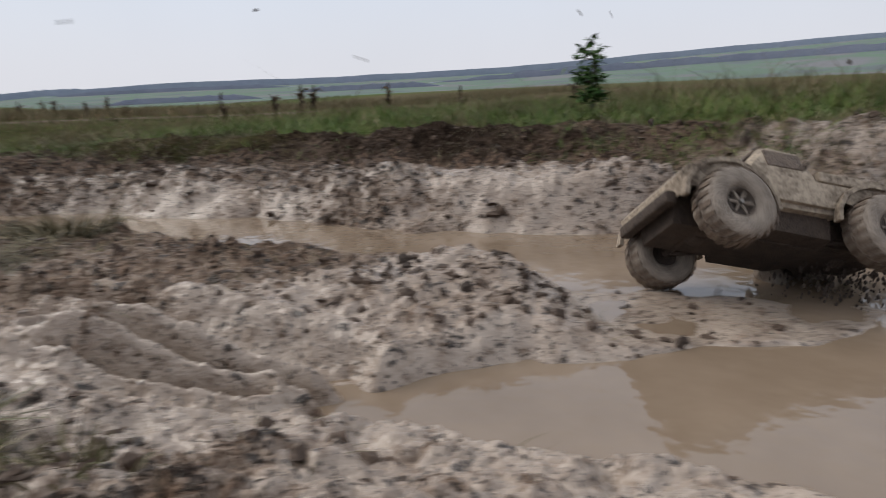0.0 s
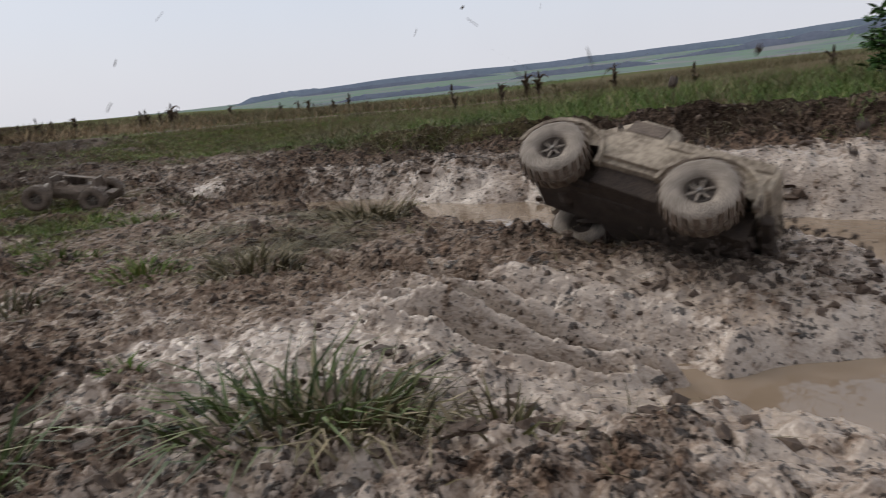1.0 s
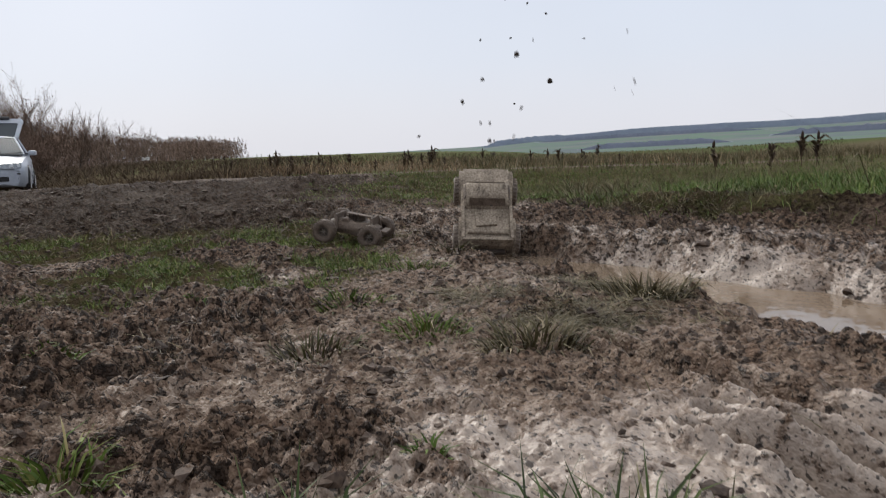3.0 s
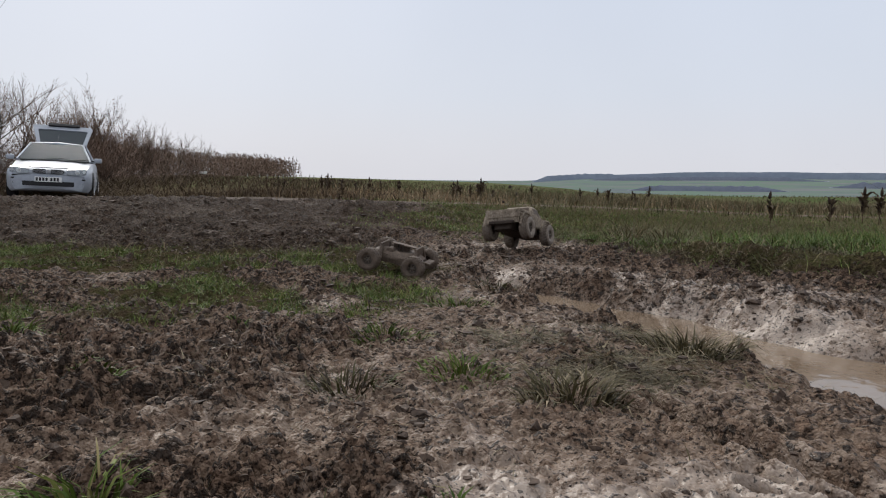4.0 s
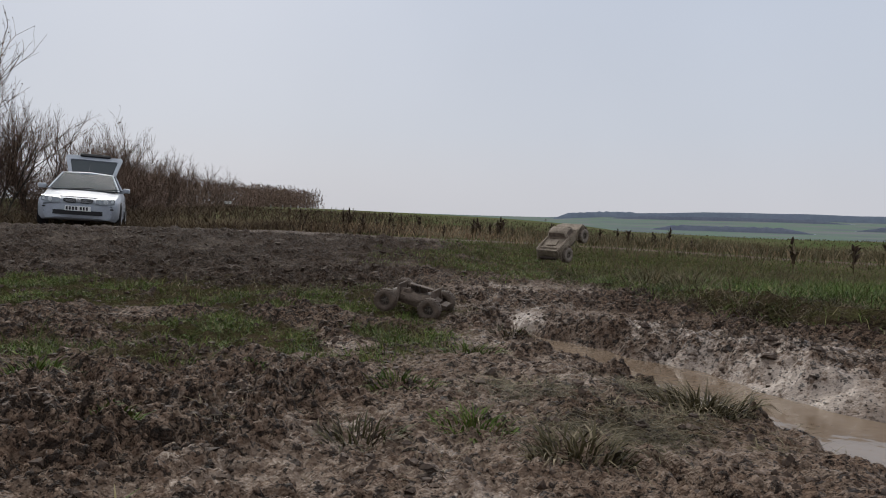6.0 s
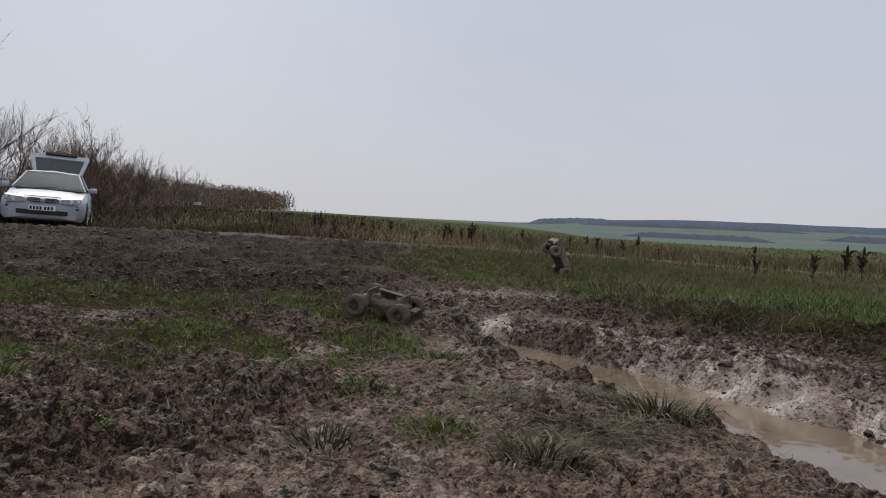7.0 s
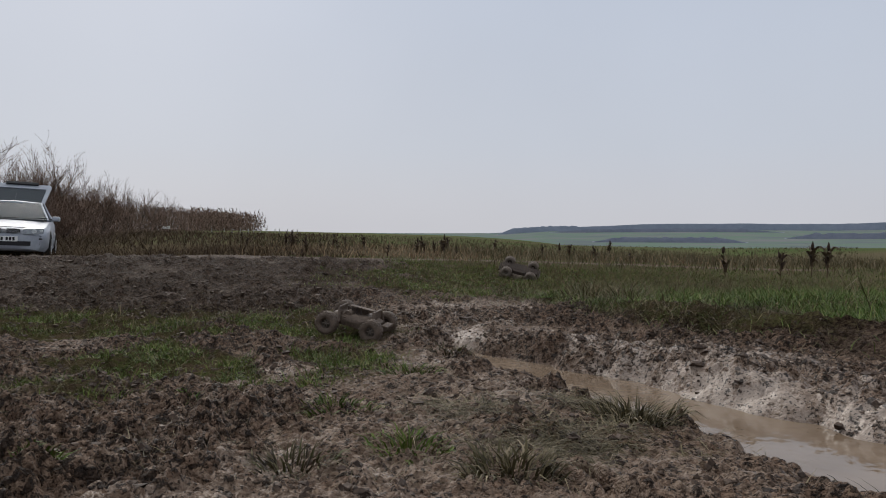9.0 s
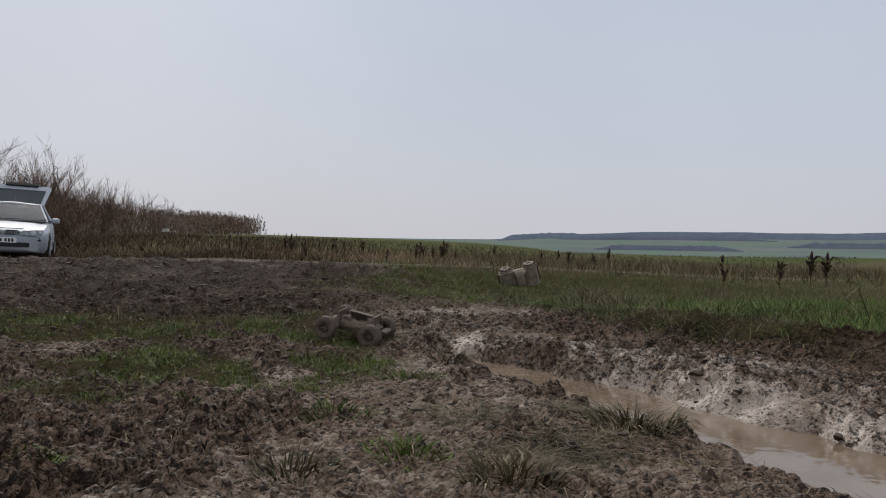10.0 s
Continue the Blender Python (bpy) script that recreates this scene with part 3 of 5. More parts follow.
def slab(bm, thick=0.005):
    """Gives a flat pane its thickness."""
    way = bm.faces[:][0]
    way.normal_update()
    n = way.normal.copy()
    ext = bmesh.ops.extrude_face_region(bm, geom=list(bm.faces))
    for v in ext["geom"]:
        if isinstance(v, bmesh.types.BMVert):
            v.co += n * thick
    bmesh.ops.recalc_face_normals(bm, faces=bm.faces)
    return bm


GLASS = glass_material("tinted_car_glass", (0.13, 0.145, 0.155))
LENS = glass_material("headlight_lens", (0.93, 0.95, 0.96))


# ---- bmesh helpers ----
def part(name, bm, material, parent=None, label="", smooth_angle=None):
    me = bpy.data.meshes.new(name)
    bm.normal_update()
    if smooth_angle is not None:
        for f in bm.faces:
            f.smooth = True
        for e in bm.edges:
            e.smooth = len(e.link_faces) == 2 and e.calc_face_angle(0) < radians(smooth_angle)
    bm.to_mesh(me)
    bm.free()
    me.materials.append(material)
    ob = new(name, me)
    ob.parent = parent
    if label:
        ob["label"] = label
    return ob


def thing(name, label, category, group="", m=None):
    ob = new(name)
    ob.empty_display_size = 0.1
    if m is not None:
        ob.matrix_basis = m
    return tagged(ob, label, category, group)


def box(bm, centre, size, turn=(0, 0, 0), bevel=0.0, top=1.0):
    """A box, bevelled; top scales its upper face."""
    made = bmesh.ops.create_cube(bm, size=1.0)["verts"]
    for v in made:
        k = top if v.co.z > 0 else 1.0
        v.co = Vector((v.co.x * size[0] * k, v.co.y * size[1] * k, v.co.z * size[2]))
    if bevel:
        edges = list({e for v in made for e in v.link_edges})
        out = bmesh.ops.bevel(bm, geom=edges, offset=bevel, segments=2, affect="EDGES", profile=0.6)
        made = list({v for f in out["faces"] for v in f.verts} | {v for v in made if v.is_valid})
    bmesh.ops.transform(bm, matrix=pose(*centre, *turn), verts=made)
    return bm


def tube(bm, a, b, ra, rb=None, sides=8):
    a, b = Vector(a), Vector(b)
    rb = ra if rb is None else rb
    q = (b - a).to_track_quat("Z", "Y")
    rings = []
    for p, r in ((a, ra), (b, rb)):
        rings.append([bm.verts.new(p + q @ Vector((r * math.cos(2 * math.pi * k / sides), r * math.sin(2 * math.pi * k / sides), 0))) for k in range(sides)])
    for k in range(sides):
        bm.faces.new((rings[0][k], rings[0][(k + 1) % sides], rings[1][(k + 1) % sides], rings[1][k]))
    bm.faces.new(rings[0][::-1])
    bm.faces.new(rings[1])
    return bm


def lathe(bm, profile, sides=32, closed=False):
    """Turns a profile of (radius, y) round the y axis."""
    rings = []
    for k in range(sides):
        a = 2 * math.pi * k / sides
        rings.append([bm.verts.new((r * math.cos(a), y, r * math.sin(a))) for r, y in profile])
    n = len(profile)
    for k in range(sides):
        p, q = rings[k], rings[(k + 1) % sides]
        for i in range(n if closed else n - 1):
            j = (i + 1) % n
            bm.faces.new((p[i], p[j], q[j], q[i]))
    return bm


def prism(bm, outline, y0, y1, inset=0.0):
    """A side outline of (x, z), drawn out from y0 to y1."""
    a = [bm.verts.new((x, y0, z)) for x, z in outline]
    b = [bm.verts.new((x, y1, z)) for x, z in outline]
    n = len(outline)
    for i in range(n):
        bm.faces.new((a[i], a[(i + 1) % n], b[(i + 1) % n], b[i]))
    bm.faces.new(a[::-1])
    bm.faces.new(b)
    bmesh.ops.recalc_face_normals(bm, faces=bm.faces)
    return bm


def hull(bm, rings):
    """Skins a row of rings that have as many points each, and closes the ends."""
    vs = [[bm.verts.new(p) for p in ring] for ring in rings]
    n = len(vs[0])
    for p, q in zip(vs, vs[1:]):
        for i in range(n):
            bm.faces.new((p[i], p[(i + 1) % n], q[(i + 1) % n], q[i]))
    bm.faces.new(vs[0][::-1])
    bm.faces.new(vs[-1])
    bmesh.ops.recalc_face_normals(bm, faces=bm.faces)
    return bm


def roughen(bm, amount, size, seed=0):
    for v in bm.verts:
        p = v.co / size + Vector((seed * 3.1, seed * 1.7, seed))
        v.co += Vector((noise.noise(p), noise.noise(p + Vector((9, 0, 0))), noise.noise(p + Vector((0, 9, 0))))) * amount
    return bm


# ---- model trucks ----
def make_wheel(parent, place, radius, width, side, tyre_mat, name="wheel"):
    """A wheel about the y axis, with a fat lugged tyre; side is +1 where its outer face looks along +y."""
    hub = new(name)
    hub.empty_display_size = 0.05
    hub.parent = parent
    hub.matrix_basis = pose(*place)
    w, r = width / 2, radius
    bm = lathe(bmesh.new(), [(r * 0.40, -w * 0.70), (r * 0.52, -w * 0.95), (r * 0.80, -w), (r * 0.94, -w * 0.82), (r * 0.975, 0), (r * 0.94, w * 0.82), (r * 0.80, w), (r * 0.52, w * 0.95), (r * 0.40, w * 0.70)], 44, True)
    roughen(bm, r * 0.03, r * 0.25, 1)
    tyre = part("tyre", bm, tyre_mat, hub, "mud-caked fat rubber tyre", 60)
    bm = bmesh.new()
    for k in range(22):
        a = 360 * k / 22
        for s in (-1, 1):
            c = radians(a + (4 if s > 0 else -4))
            box(bm, (r * 0.95 * math.cos(c), s * w * 0.45, r * 0.95 * math.sin(c)), (r * 0.09, w * 0.8, r * 0.13), (0, -math.degrees(c), s * 14))
    part("tread", roughen(bm, r * 0.02, r * 0.1, 2), MUD_MID, tyre)
    rim = part("rim", lathe(bmesh.new(), [(r * 0.40, side * w * 0.70), (r * 0.36, side * w * 0.78), (r * 0.33, side * w * 0.5), (r * 0.28, side * w * 0.3), (r * 0.12, side * w * 0.36), (r * 0.11, side * w * 0.6), (0.001, side * w * 0.62)], 28), RIM_MAT, hub, "dark muddy wheel rim with spokes", 40)
    bm = bmesh.new()
    for k in range(6):
        a = radians(60 * k)
        tube(bm, (r * 0.08 * math.cos(a), side * w * 0.55, r * 0.08 * math.sin(a)), (r * 0.36 * math.cos(a), side * w * 0.6, r * 0.36 * math.sin(a)), r * 0.045, r * 0.035, 6)
    part("spokes", bm, MUD_TYRE, rim)
    part("hub_nut", tube(bmesh.new(), (0, side * w * 0.6, 0), (0, side * w * 0.8, 0), r * 0.06, r * 0.05, 6), STEEL, rim)
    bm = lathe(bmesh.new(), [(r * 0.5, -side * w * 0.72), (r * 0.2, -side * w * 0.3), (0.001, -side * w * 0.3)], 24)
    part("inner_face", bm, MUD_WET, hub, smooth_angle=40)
    return hub


def cab_ring(x0, x1, half, z, corner=0.02):
    return [(x0 + corner, -half, z), (x1 - corner, -half, z), (x1, -half + corner, z), (x1, half - corner, z), (x1 - corner, half, z), (x0 + corner, half, z), (x0, half - corner, z), (x0, -half + corner, z)]


def make_pickup(m):
    """The driven truck: a pickup shell on a monster chassis. x points ahead, z up, the origin lies midway between the axles."""
    car = thing("model_truck", "mud-caked radio-controlled pickup truck with fat tyres", "model truck", m=m)
    arch = []
    for cx in (0.22, -0.22):
        arch.append([(cx + 0.125 * math.cos(radians(a)), 0.01 + 0.115 * math.sin(radians(a))) for a in range(10, 171, 20)])
    outline = [(0.345, 0.03), *arch[0], (0.09, 0.035), (-0.09, 0.035), *arch[1], (-0.345, 0.035), (-0.35, 0.12), (-0.34, 0.135),
               (-0.05, 0.135), (0.15, 0.14), (0.25, 0.135), (0.325, 0.115), (0.35, 0.085)]
    bm = prism(bmesh.new(), outline, -0.176, 0.176)
    edges = [e for e in bm.edges if abs(e.verts[0].co.y - e.verts[1].co.y) < 1e-6]
    bmesh.ops.bevel(bm, geom=edges, offset=0.014, segments=2, affect="EDGES")
    bmesh.ops.triangulate(bm, faces=bm.faces)
    roughen(bm, 0.004, 0.06, 2)
    part("body", bm, MUD_DRY, car, "pale drying mud over the body shell", 35)
    rings = [cab_ring(-0.075, 0.165, 0.163, 0.13), cab_ring(-0.07, 0.155, 0.161, 0.15), cab_ring(-0.042, 0.085, 0.138, 0.222), cab_ring(-0.025, 0.07, 0.122, 0.236)]
    bm = hull(bmesh.new(), rings)
    roughen(bm, 0.005, 0.05, 5)
    cab = part("cab", bm, MUD_DRY, car, "mud-plastered cab", 40)
    part("rear_window", box(bmesh.new(), (-0.058, 0, 0.19), (0.006, 0.24, 0.058), (0, 19, 0), 0.002), MUD_MID, cab, "mud-smeared rear window")
    part("windscreen", box(bmesh.new(), (0.124, 0, 0.19), (0.006, 0.24, 0.085), (0, -44, 0), 0.002), MUD_MID, cab, "mud-smeared windscreen")
    for s in (-1, 1):
        part("side_window", box(bmesh.new(), (0.03, s * 0.150, 0.186), (0.11, 0.006, 0.055), (s * 15, 0, 0), 0.002), MUD_MID, cab, "mud-smeared side window")
        part("bed_rail", box(bmesh.new(), (-0.20, s * 0.160, 0.145), (0.28, 0.022, 0.03), (0, 0, 0), 0.006), MUD_DRY, car)
        part("wheel_arch_trim", roughen(hull(bmesh.new(), [[(cx, s * 0.168, cz), (cx, s * 0.19, cz), (cx + 0.012 * math.cos(radians(a)), s * 0.19, cz + 0.012 * math.sin(radians(a))), (cx + 0.012 * math.cos(radians(a)), s * 0.168, cz + 0.012 * math.sin(radians(a)))]
             for a in range(0, 181, 20) for cx, cz in [(0.22 + 0.125 * math.cos(radians(a)), 0.012 + 0.115 * math.sin(radians(a)))]]), 0.003, 0.03), MUD_DRY, car, smooth_angle=40)
        part("wheel_arch_trim", roughen(hull(bmesh.new(), [[(cx, s * 0.168, cz), (cx, s * 0.19, cz), (cx + 0.012 * math.cos(radians(a)), s * 0.19, cz + 0.012 * math.sin(radians(a))), (cx + 0.012 * math.cos(radians(a)), s * 0.168, cz + 0.012 * math.sin(radians(a)))]
             for a in range(0, 181, 20) for cx, cz in [(-0.22 + 0.125 * math.cos(radians(a)), 0.012 + 0.115 * math.sin(radians(a)))]]), 0.003, 0.03), MUD_DRY, car, smooth_angle=40)
    part("tailgate", box(bmesh.new(), (-0.342, 0, 0.115), (0.022, 0.335, 0.075), (0, 0, 0), 0.006), MUD_DRY, car)
    part("bed_box", roughen(box(bmesh.new(), (-0.17, 0.01, 0.142), (0.12, 0.14, 0.02), (0, 0, 6), 0.006), 0.004, 0.03), MUD_DRY, car, "ridge of mud in the truck bed")
    part("tail_bar", tube(bmesh.new(), (-0.29, -0.13, 0.15), (-0.29, 0.13, 0.15), 0.012, 0.012), MUD_DRY, car)
    part("front_bumper", box(bmesh.new(), (0.36, 0, 0.03), (0.03, 0.26, 0.035), (0, 0, 0), 0.008), MUD_WET, car)
    part("rear_bumper", box(bmesh.new(), (-0.365, 0, 0.035), (0.03, 0.24, 0.03), (0, 0, 0), 0.008), MUD_WET, car)
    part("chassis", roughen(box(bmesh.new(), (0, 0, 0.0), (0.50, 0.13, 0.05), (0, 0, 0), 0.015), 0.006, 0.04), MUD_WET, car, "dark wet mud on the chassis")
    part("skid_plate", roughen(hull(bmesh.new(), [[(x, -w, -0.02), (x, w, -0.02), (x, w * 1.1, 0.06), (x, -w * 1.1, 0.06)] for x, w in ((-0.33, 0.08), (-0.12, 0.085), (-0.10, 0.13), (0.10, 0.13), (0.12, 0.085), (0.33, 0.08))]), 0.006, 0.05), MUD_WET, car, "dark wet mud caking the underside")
    for x in (0.22, -0.22):
        ax = part("axle", tube(bmesh.new(), (x, -0.15, 0), (x, 0.15, 0), 0.013, 0.013), MUD_WET, car)
        part("differential", roughen(lathe(bmesh.new(), [(0.001, -0.04), (0.03, -0.035), (0.038, 0), (0.03, 0.035), (0.001, 0.04)], 12), 0.003, 0.02), MUD_WET, ax).matrix_basis = pose(x, 0, 0)
        for s in (-1, 1):
            sh = part("shock_absorber", tube(bmesh.new(), (x, s * 0.125, 0.01), (x - 0.02 * (1 if x > 0 else -1), s * 0.075, 0.11), 0.011, 0.011), STEEL, car)
            part("spring", lathe(bmesh.new(), [(0.012, -0.03), (0.018, -0.02), (0.012, -0.01), (0.018, 0), (0.012, 0.01), (0.018, 0.02), (0.012, 0.03)], 10), MUD_WET, sh).matrix_basis = pose(x, s * 0.1, 0.06, 65 * s, 0, 0)
            part("link_arm", tube(bmesh.new(), (x, s * 0.13, -0.01), (x * 0.3, s * 0.055, -0.005), 0.008, 0.008, 6), MUD_WET, car)
    wheels = [make_wheel(car, (x, y, 0), 0.10, 0.088, 1 if y > 0 else -1, MUD_TYRE) for x in (0.22, -0.22) for y in (0.182, -0.182)]
    return car, wheels


def make_buggy():
    """The parked truck without its shell: tub chassis, towers, four wheels, sunk and nose-down in the mud."""
    b = thing("model_truck", "stranded muddy radio-controlled truck chassis without body shell", "model truck", m=pose(-0.66, 5.15, 0.02, 3, 9, -12))
    wb, tr, r = 0.178, 0.19, 0.087
    # the rear of the truck sits high on the turf
    for x, y in ((wb, -tr), (wb, tr), (-wb, -tr), (-wb, tr)):
        make_wheel(b, (x, y, 0.03 if (x < 0 < y) else 0), r, 0.09, 1 if y > 0 else -1, MUD_MID)
    bm = hull(bmesh.new(), [[(x, -w, -0.02), (x, w, -0.02), (x, w * 1.15, 0.03), (x, w * 0.7, h), (x, -w * 0.7, h), (x, -w * 1.15, 0.03)] for x, w, h in ((-0.21, 0.06, 0.05), (-0.13, 0.085, 0.085), (-0.05, 0.105, 0.07), (0.04, 0.105, 0.065), (0.12, 0.085, 0.075), (0.20, 0.06, 0.04))])
    bmesh.ops.subdivide_edges(bm, edges=bm.edges, cuts=2, use_grid_fill=True)
    part("chassis", roughen(bm, 0.014, 0.035, 4), MUD_MID, b, "chassis tub heaped with brown mud", 60)
    for s in (-1, 1):
        part("side_guard", roughen(hull(bmesh.new(), [[(-0.10, s * 0.06, 0.0), (-0.10, s * 0.10, 0.02), (-0.10, s * 0.10, 0.05), (-0.10, s * 0.06, 0.06)], [(0.10, s * 0.06, -0.01), (0.10, s * 0.11, 0.01), (0.10, s * 0.11, 0.03), (0.10, s * 0.06, 0.05)]]), 0.004, 0.03), MUD_MID, b, "brown mud on the side guard")
    for x in (-0.13, 0.15):
        tower = part("shock_tower", roughen(box(bmesh.new(), (x, 0, 0.085), (0.014, 0.19, 0.07), (0, 0, 0), 0.004), 0.003, 0.03), MUD_MID, b)
        for s in (-1, 1):
            part("shock_absorber", tube(bmesh.new(), (x, s * 0.085, 0.11), (x + 0.02, s * 0.13, 0.01), 0.012, 0.012), MUD_MID, b)
            part("axle_arm", tube(bmesh.new(), (x, s * 0.05, 0.0), (wb if x > 0 else -wb, s * 0.15, 0.0), 0.011, 0.009), MUD_MID, b)
    part("battery_box", roughen(box(bmesh.new(), (-0.01, 0.045, 0.085), (0.15, 0.05, 0.045), (0, 0, 3), 0.006), 0.004, 0.03), MUD_MID, b, "mud-covered battery box")
    part("motor", lathe(bmesh.new(), [(0.001, -0.04), (0.03, -0.038), (0.032, 0.035), (0.001, 0.04)], 16), MUD_MID, b).matrix_basis = pose(-0.06, -0.045, 0.065)
    for k in range(4):
        part("body_post", tube(bmesh.new(), (-0.08 + 0.035 * k, -0.02, 0.07), (-0.08 + 0.035 * k, -0.022, 0.125), 0.007, 0.006), MUD_WET, b)
    part("top_brace", roughen(box(bmesh.new(), (0.03, 0.0, 0.118), (0.20, 0.05, 0.012), (0, 3, 0), 0.004), 0.003, 0.03), MUD_MID, b)
    part("front_bumper", roughen(box(bmesh.new(), (0.245, 0, 0.02), (0.05, 0.16, 0.02), (0, 8, 0), 0.006), 0.003, 0.03), MUD_MID, b)
    return b


TRUCK, TRUCK_WHEELS = make_pickup(pose(2.0, 1.0, 0.0, 0, 0, 150))
make_buggy()


# ---- the parked hatchback ----
def make_car(m):
    """A hatchback: x points ahead from the front axle's middle line, z up from the ground; the tailgate stands open."""
    car = thing("car", "silver three-door hatchback with its tailgate standing open", "car", m=m)

    def section(x, zb, zt, w, wt, crown=0.03):
        """One half-rounded section across the lower body."""
        half = [(w * 0.90, zb), (w * 0.985, zb + 0.10), (w, zb + 0.30), (w * 0.985, zt - 0.10), (wt, zt - 0.02), (wt * 0.6, zt + crown * 0.6), (0.001, zt + crown)]
        return [(x, y, z) for y, z in half] + [(x, -y, z) for y, z in half[::-1][1:]]
    rings = [section(*s) for s in ((0.80, 0.24, 0.56, 0.50, 0.40, 0.0), (0.76, 0.20, 0.63, 0.70, 0.60, 0.01), (0.66, 0.18, 0.68, 0.79, 0.70, 0.02), (0.45, 0.17, 0.73, 0.835, 0.745, 0.03),
             (0.0, 0.17, 0.80, 0.845, 0.765, 0.035), (-0.35, 0.17, 0.865, 0.845, 0.775, 0.03), (-0.6, 0.17, 0.90, 0.845, 0.79, 0.02), (-1.3, 0.17, 0.92, 0.845, 0.80, 0.0), (-2.4, 0.17, 0.95, 0.845, 0.79, 0.0), (-2.9, 0.19, 0.96, 0.82, 0.76, 0.0), (-3.12, 0.25, 0.90, 0.72, 0.66, 0.0))]
    body = part("body", hull(bmesh.new(), rings), SILVER, car, "silver painted bodywork", 32)
    # arches, dark and recessed behind the wheels
    for x in (0.0, -2.5):
        for s in (-1, 1):
            part("wheel_arch", tube(bmesh.new(), (x, s * 0.70, 0.31), (x, s * 0.852, 0.31), 0.345, 0.345, 28), BLACK, body)
            w = new("wheel")
            w.parent = car
            w.matrix_basis = pose(x, s * 0.775, 0.295)
            part("tyre", lathe(bmesh.new(), [(0.20, -0.085), (0.27, -0.09), (0.293, -0.07), (0.295, 0.07), (0.27, 0.09), (0.20, 0.085)], 32, True), TYRE, w, smooth_angle=40)
            rim = part("rim", lathe(bmesh.new(), [(0.205, s * 0.085), (0.19, s * 0.06), (0.17, s * 0.03), (0.001, s * 0.03)], 28), ALLOY, w, smooth_angle=40)
            bm = bmesh.new()
            for k in range(6):
                a = radians(60 * k)
                tube(bm, (0.02 * math.cos(a), s * 0.075, 0.02 * math.sin(a)), (0.195 * math.cos(a), s * 0.08, 0.195 * math.sin(a)), 0.028, 0.02, 6)
            part("spokes", bm, ALLOY, rim)

    # roof on pillars, open at the back
    bm = bmesh.new()
    low = [[bm.verts.new((x, s * w, z)) for x, w, z in [(-1.26, 0.55, 1.345), (-1.5, 0.585, 1.375), (-2.15, 0.58, 1.385), (-2.52, 0.53, 1.35)]] for s in (-1, 1)]
    mid = [bm.verts.new((x, 0, z)) for x, z in [(-1.22, 1.375), (-1.5, 1.415), (-2.15, 1.42), (-2.55, 1.38)]]
    for i in range(3):
        bm.faces.new((low[0][i], low[0][i + 1], mid[i + 1], mid[i]))
        bm.faces.new((mid[i], mid[i + 1], low[1][i + 1], low[1][i]))
    ext = bmesh.ops.extrude_face_region(bm, geom=list(bm.faces))
    for v in ext["geom"]:
        if isinstance(v, bmesh.types.BMVert):
            v.co.z -= 0.035
    bmesh.ops.recalc_face_normals(bm, faces=bm.faces)
    part("roof", bm, SILVER, car, smooth_angle=40)
    for s in (-1, 1):
        for a, b, r in (((-0.50, s * 0.755, 0.905), (-1.26, s * 0.555, 1.345), 0.032), ((-1.55, s * 0.79, 0.93), (-1.62, s * 0.585, 1.37), 0.035), ((-2.75, s * 0.74, 0.95), (-2.50, s * 0.53, 1.35), 0.06)):
            part("pillar", tube(bmesh.new(), a, b, r, r * 0.8, 8), SILVER, car, smooth_angle=60)
        pane = bmesh.new()
        pane.faces.new([pane.verts.new(p) for p in ((-0.62, s * 0.765, 0.915), (-2.70, s * 0.745, 0.955), (-2.48, s * 0.545, 1.335), (-1.28, s * 0.565, 1.335))])
        part("side_window", slab(pane), GLASS, car).visible_shadow = False
        mir = part("door_mirror", roughen(box(bmesh.new(), (-0.72, s * 0.92, 0.965), (0.10, 0.17, 0.115), (0, 0, s * -12), 0.035), 0.0, 1), SILVER, car, smooth_angle=50)
        part("mirror_arm", box(bmesh.new(), (-0.74, s * 0.82, 0.945), (0.05, 0.10, 0.03), (0, 0, 0), 0.008), BLACK, mir)
        part("door_gap", box(bmesh.new(), (-1.62, s * 0.846, 0.60), (0.008, 0.006, 0.6)), BLACK, body)
        part("sill_trim", box(bmesh.new(), (-1.2, s * 0.845, 0.48), (1.9, 0.018, 0.05), (0, 0, 0), 0.006), SILVER, body)
    pane = bmesh.new()
    pane.faces.new([pane.verts.new(p) for p in ((-0.47, -0.74, 0.915), (-0.47, 0.74, 0.915), (-1.25, 0.545, 1.35), (-1.25, -0.545, 1.35))])
    part("windscreen", slab(pane), GLASS, car, "raked windscreen reflecting the sky").visible_shadow = False
    # dark sheet added to hide the body's silver top inside the cabin
    part("cabin_dark_cover", box(bmesh.new(), (-1.74, 0, 0.985), (2.2, 1.40, 0.03), (0, 0, 0), 0.008), INTERIOR, car)
    part("dashboard", box(bmesh.new(), (-0.75, 0, 0.90), (0.45, 1.35, 0.06), (0, 0, 0), 0.02), INTERIOR, car)
    for s in (-1, 1):
        seat = part("front_seat", box(bmesh.new(), (-1.6, s * 0.36, 0.95), (0.16, 0.46, 0.55), (0, -14, 0), 0.05), INTERIOR, car)
        part("headrest", box(bmesh.new(), (-1.68, s * 0.36, 1.25), (0.08, 0.24, 0.14), (0, -10, 0), 0.03), INTERIOR, seat)
    part("rear_bench", box(bmesh.new(), (-2.25, 0, 0.85), (0.20, 1.2, 0.6), (0, -16, 0), 0.05), INTERIOR, car)
    part("steering_wheel", lathe(bmesh.new(), [(0.17, -0.012), (0.185, 0), (0.17, 0.012), (0.155, 0)], 20, True), BLACK, car).matrix_basis = pose(-1.0, -0.36, 0.98, 0, 0, 90)
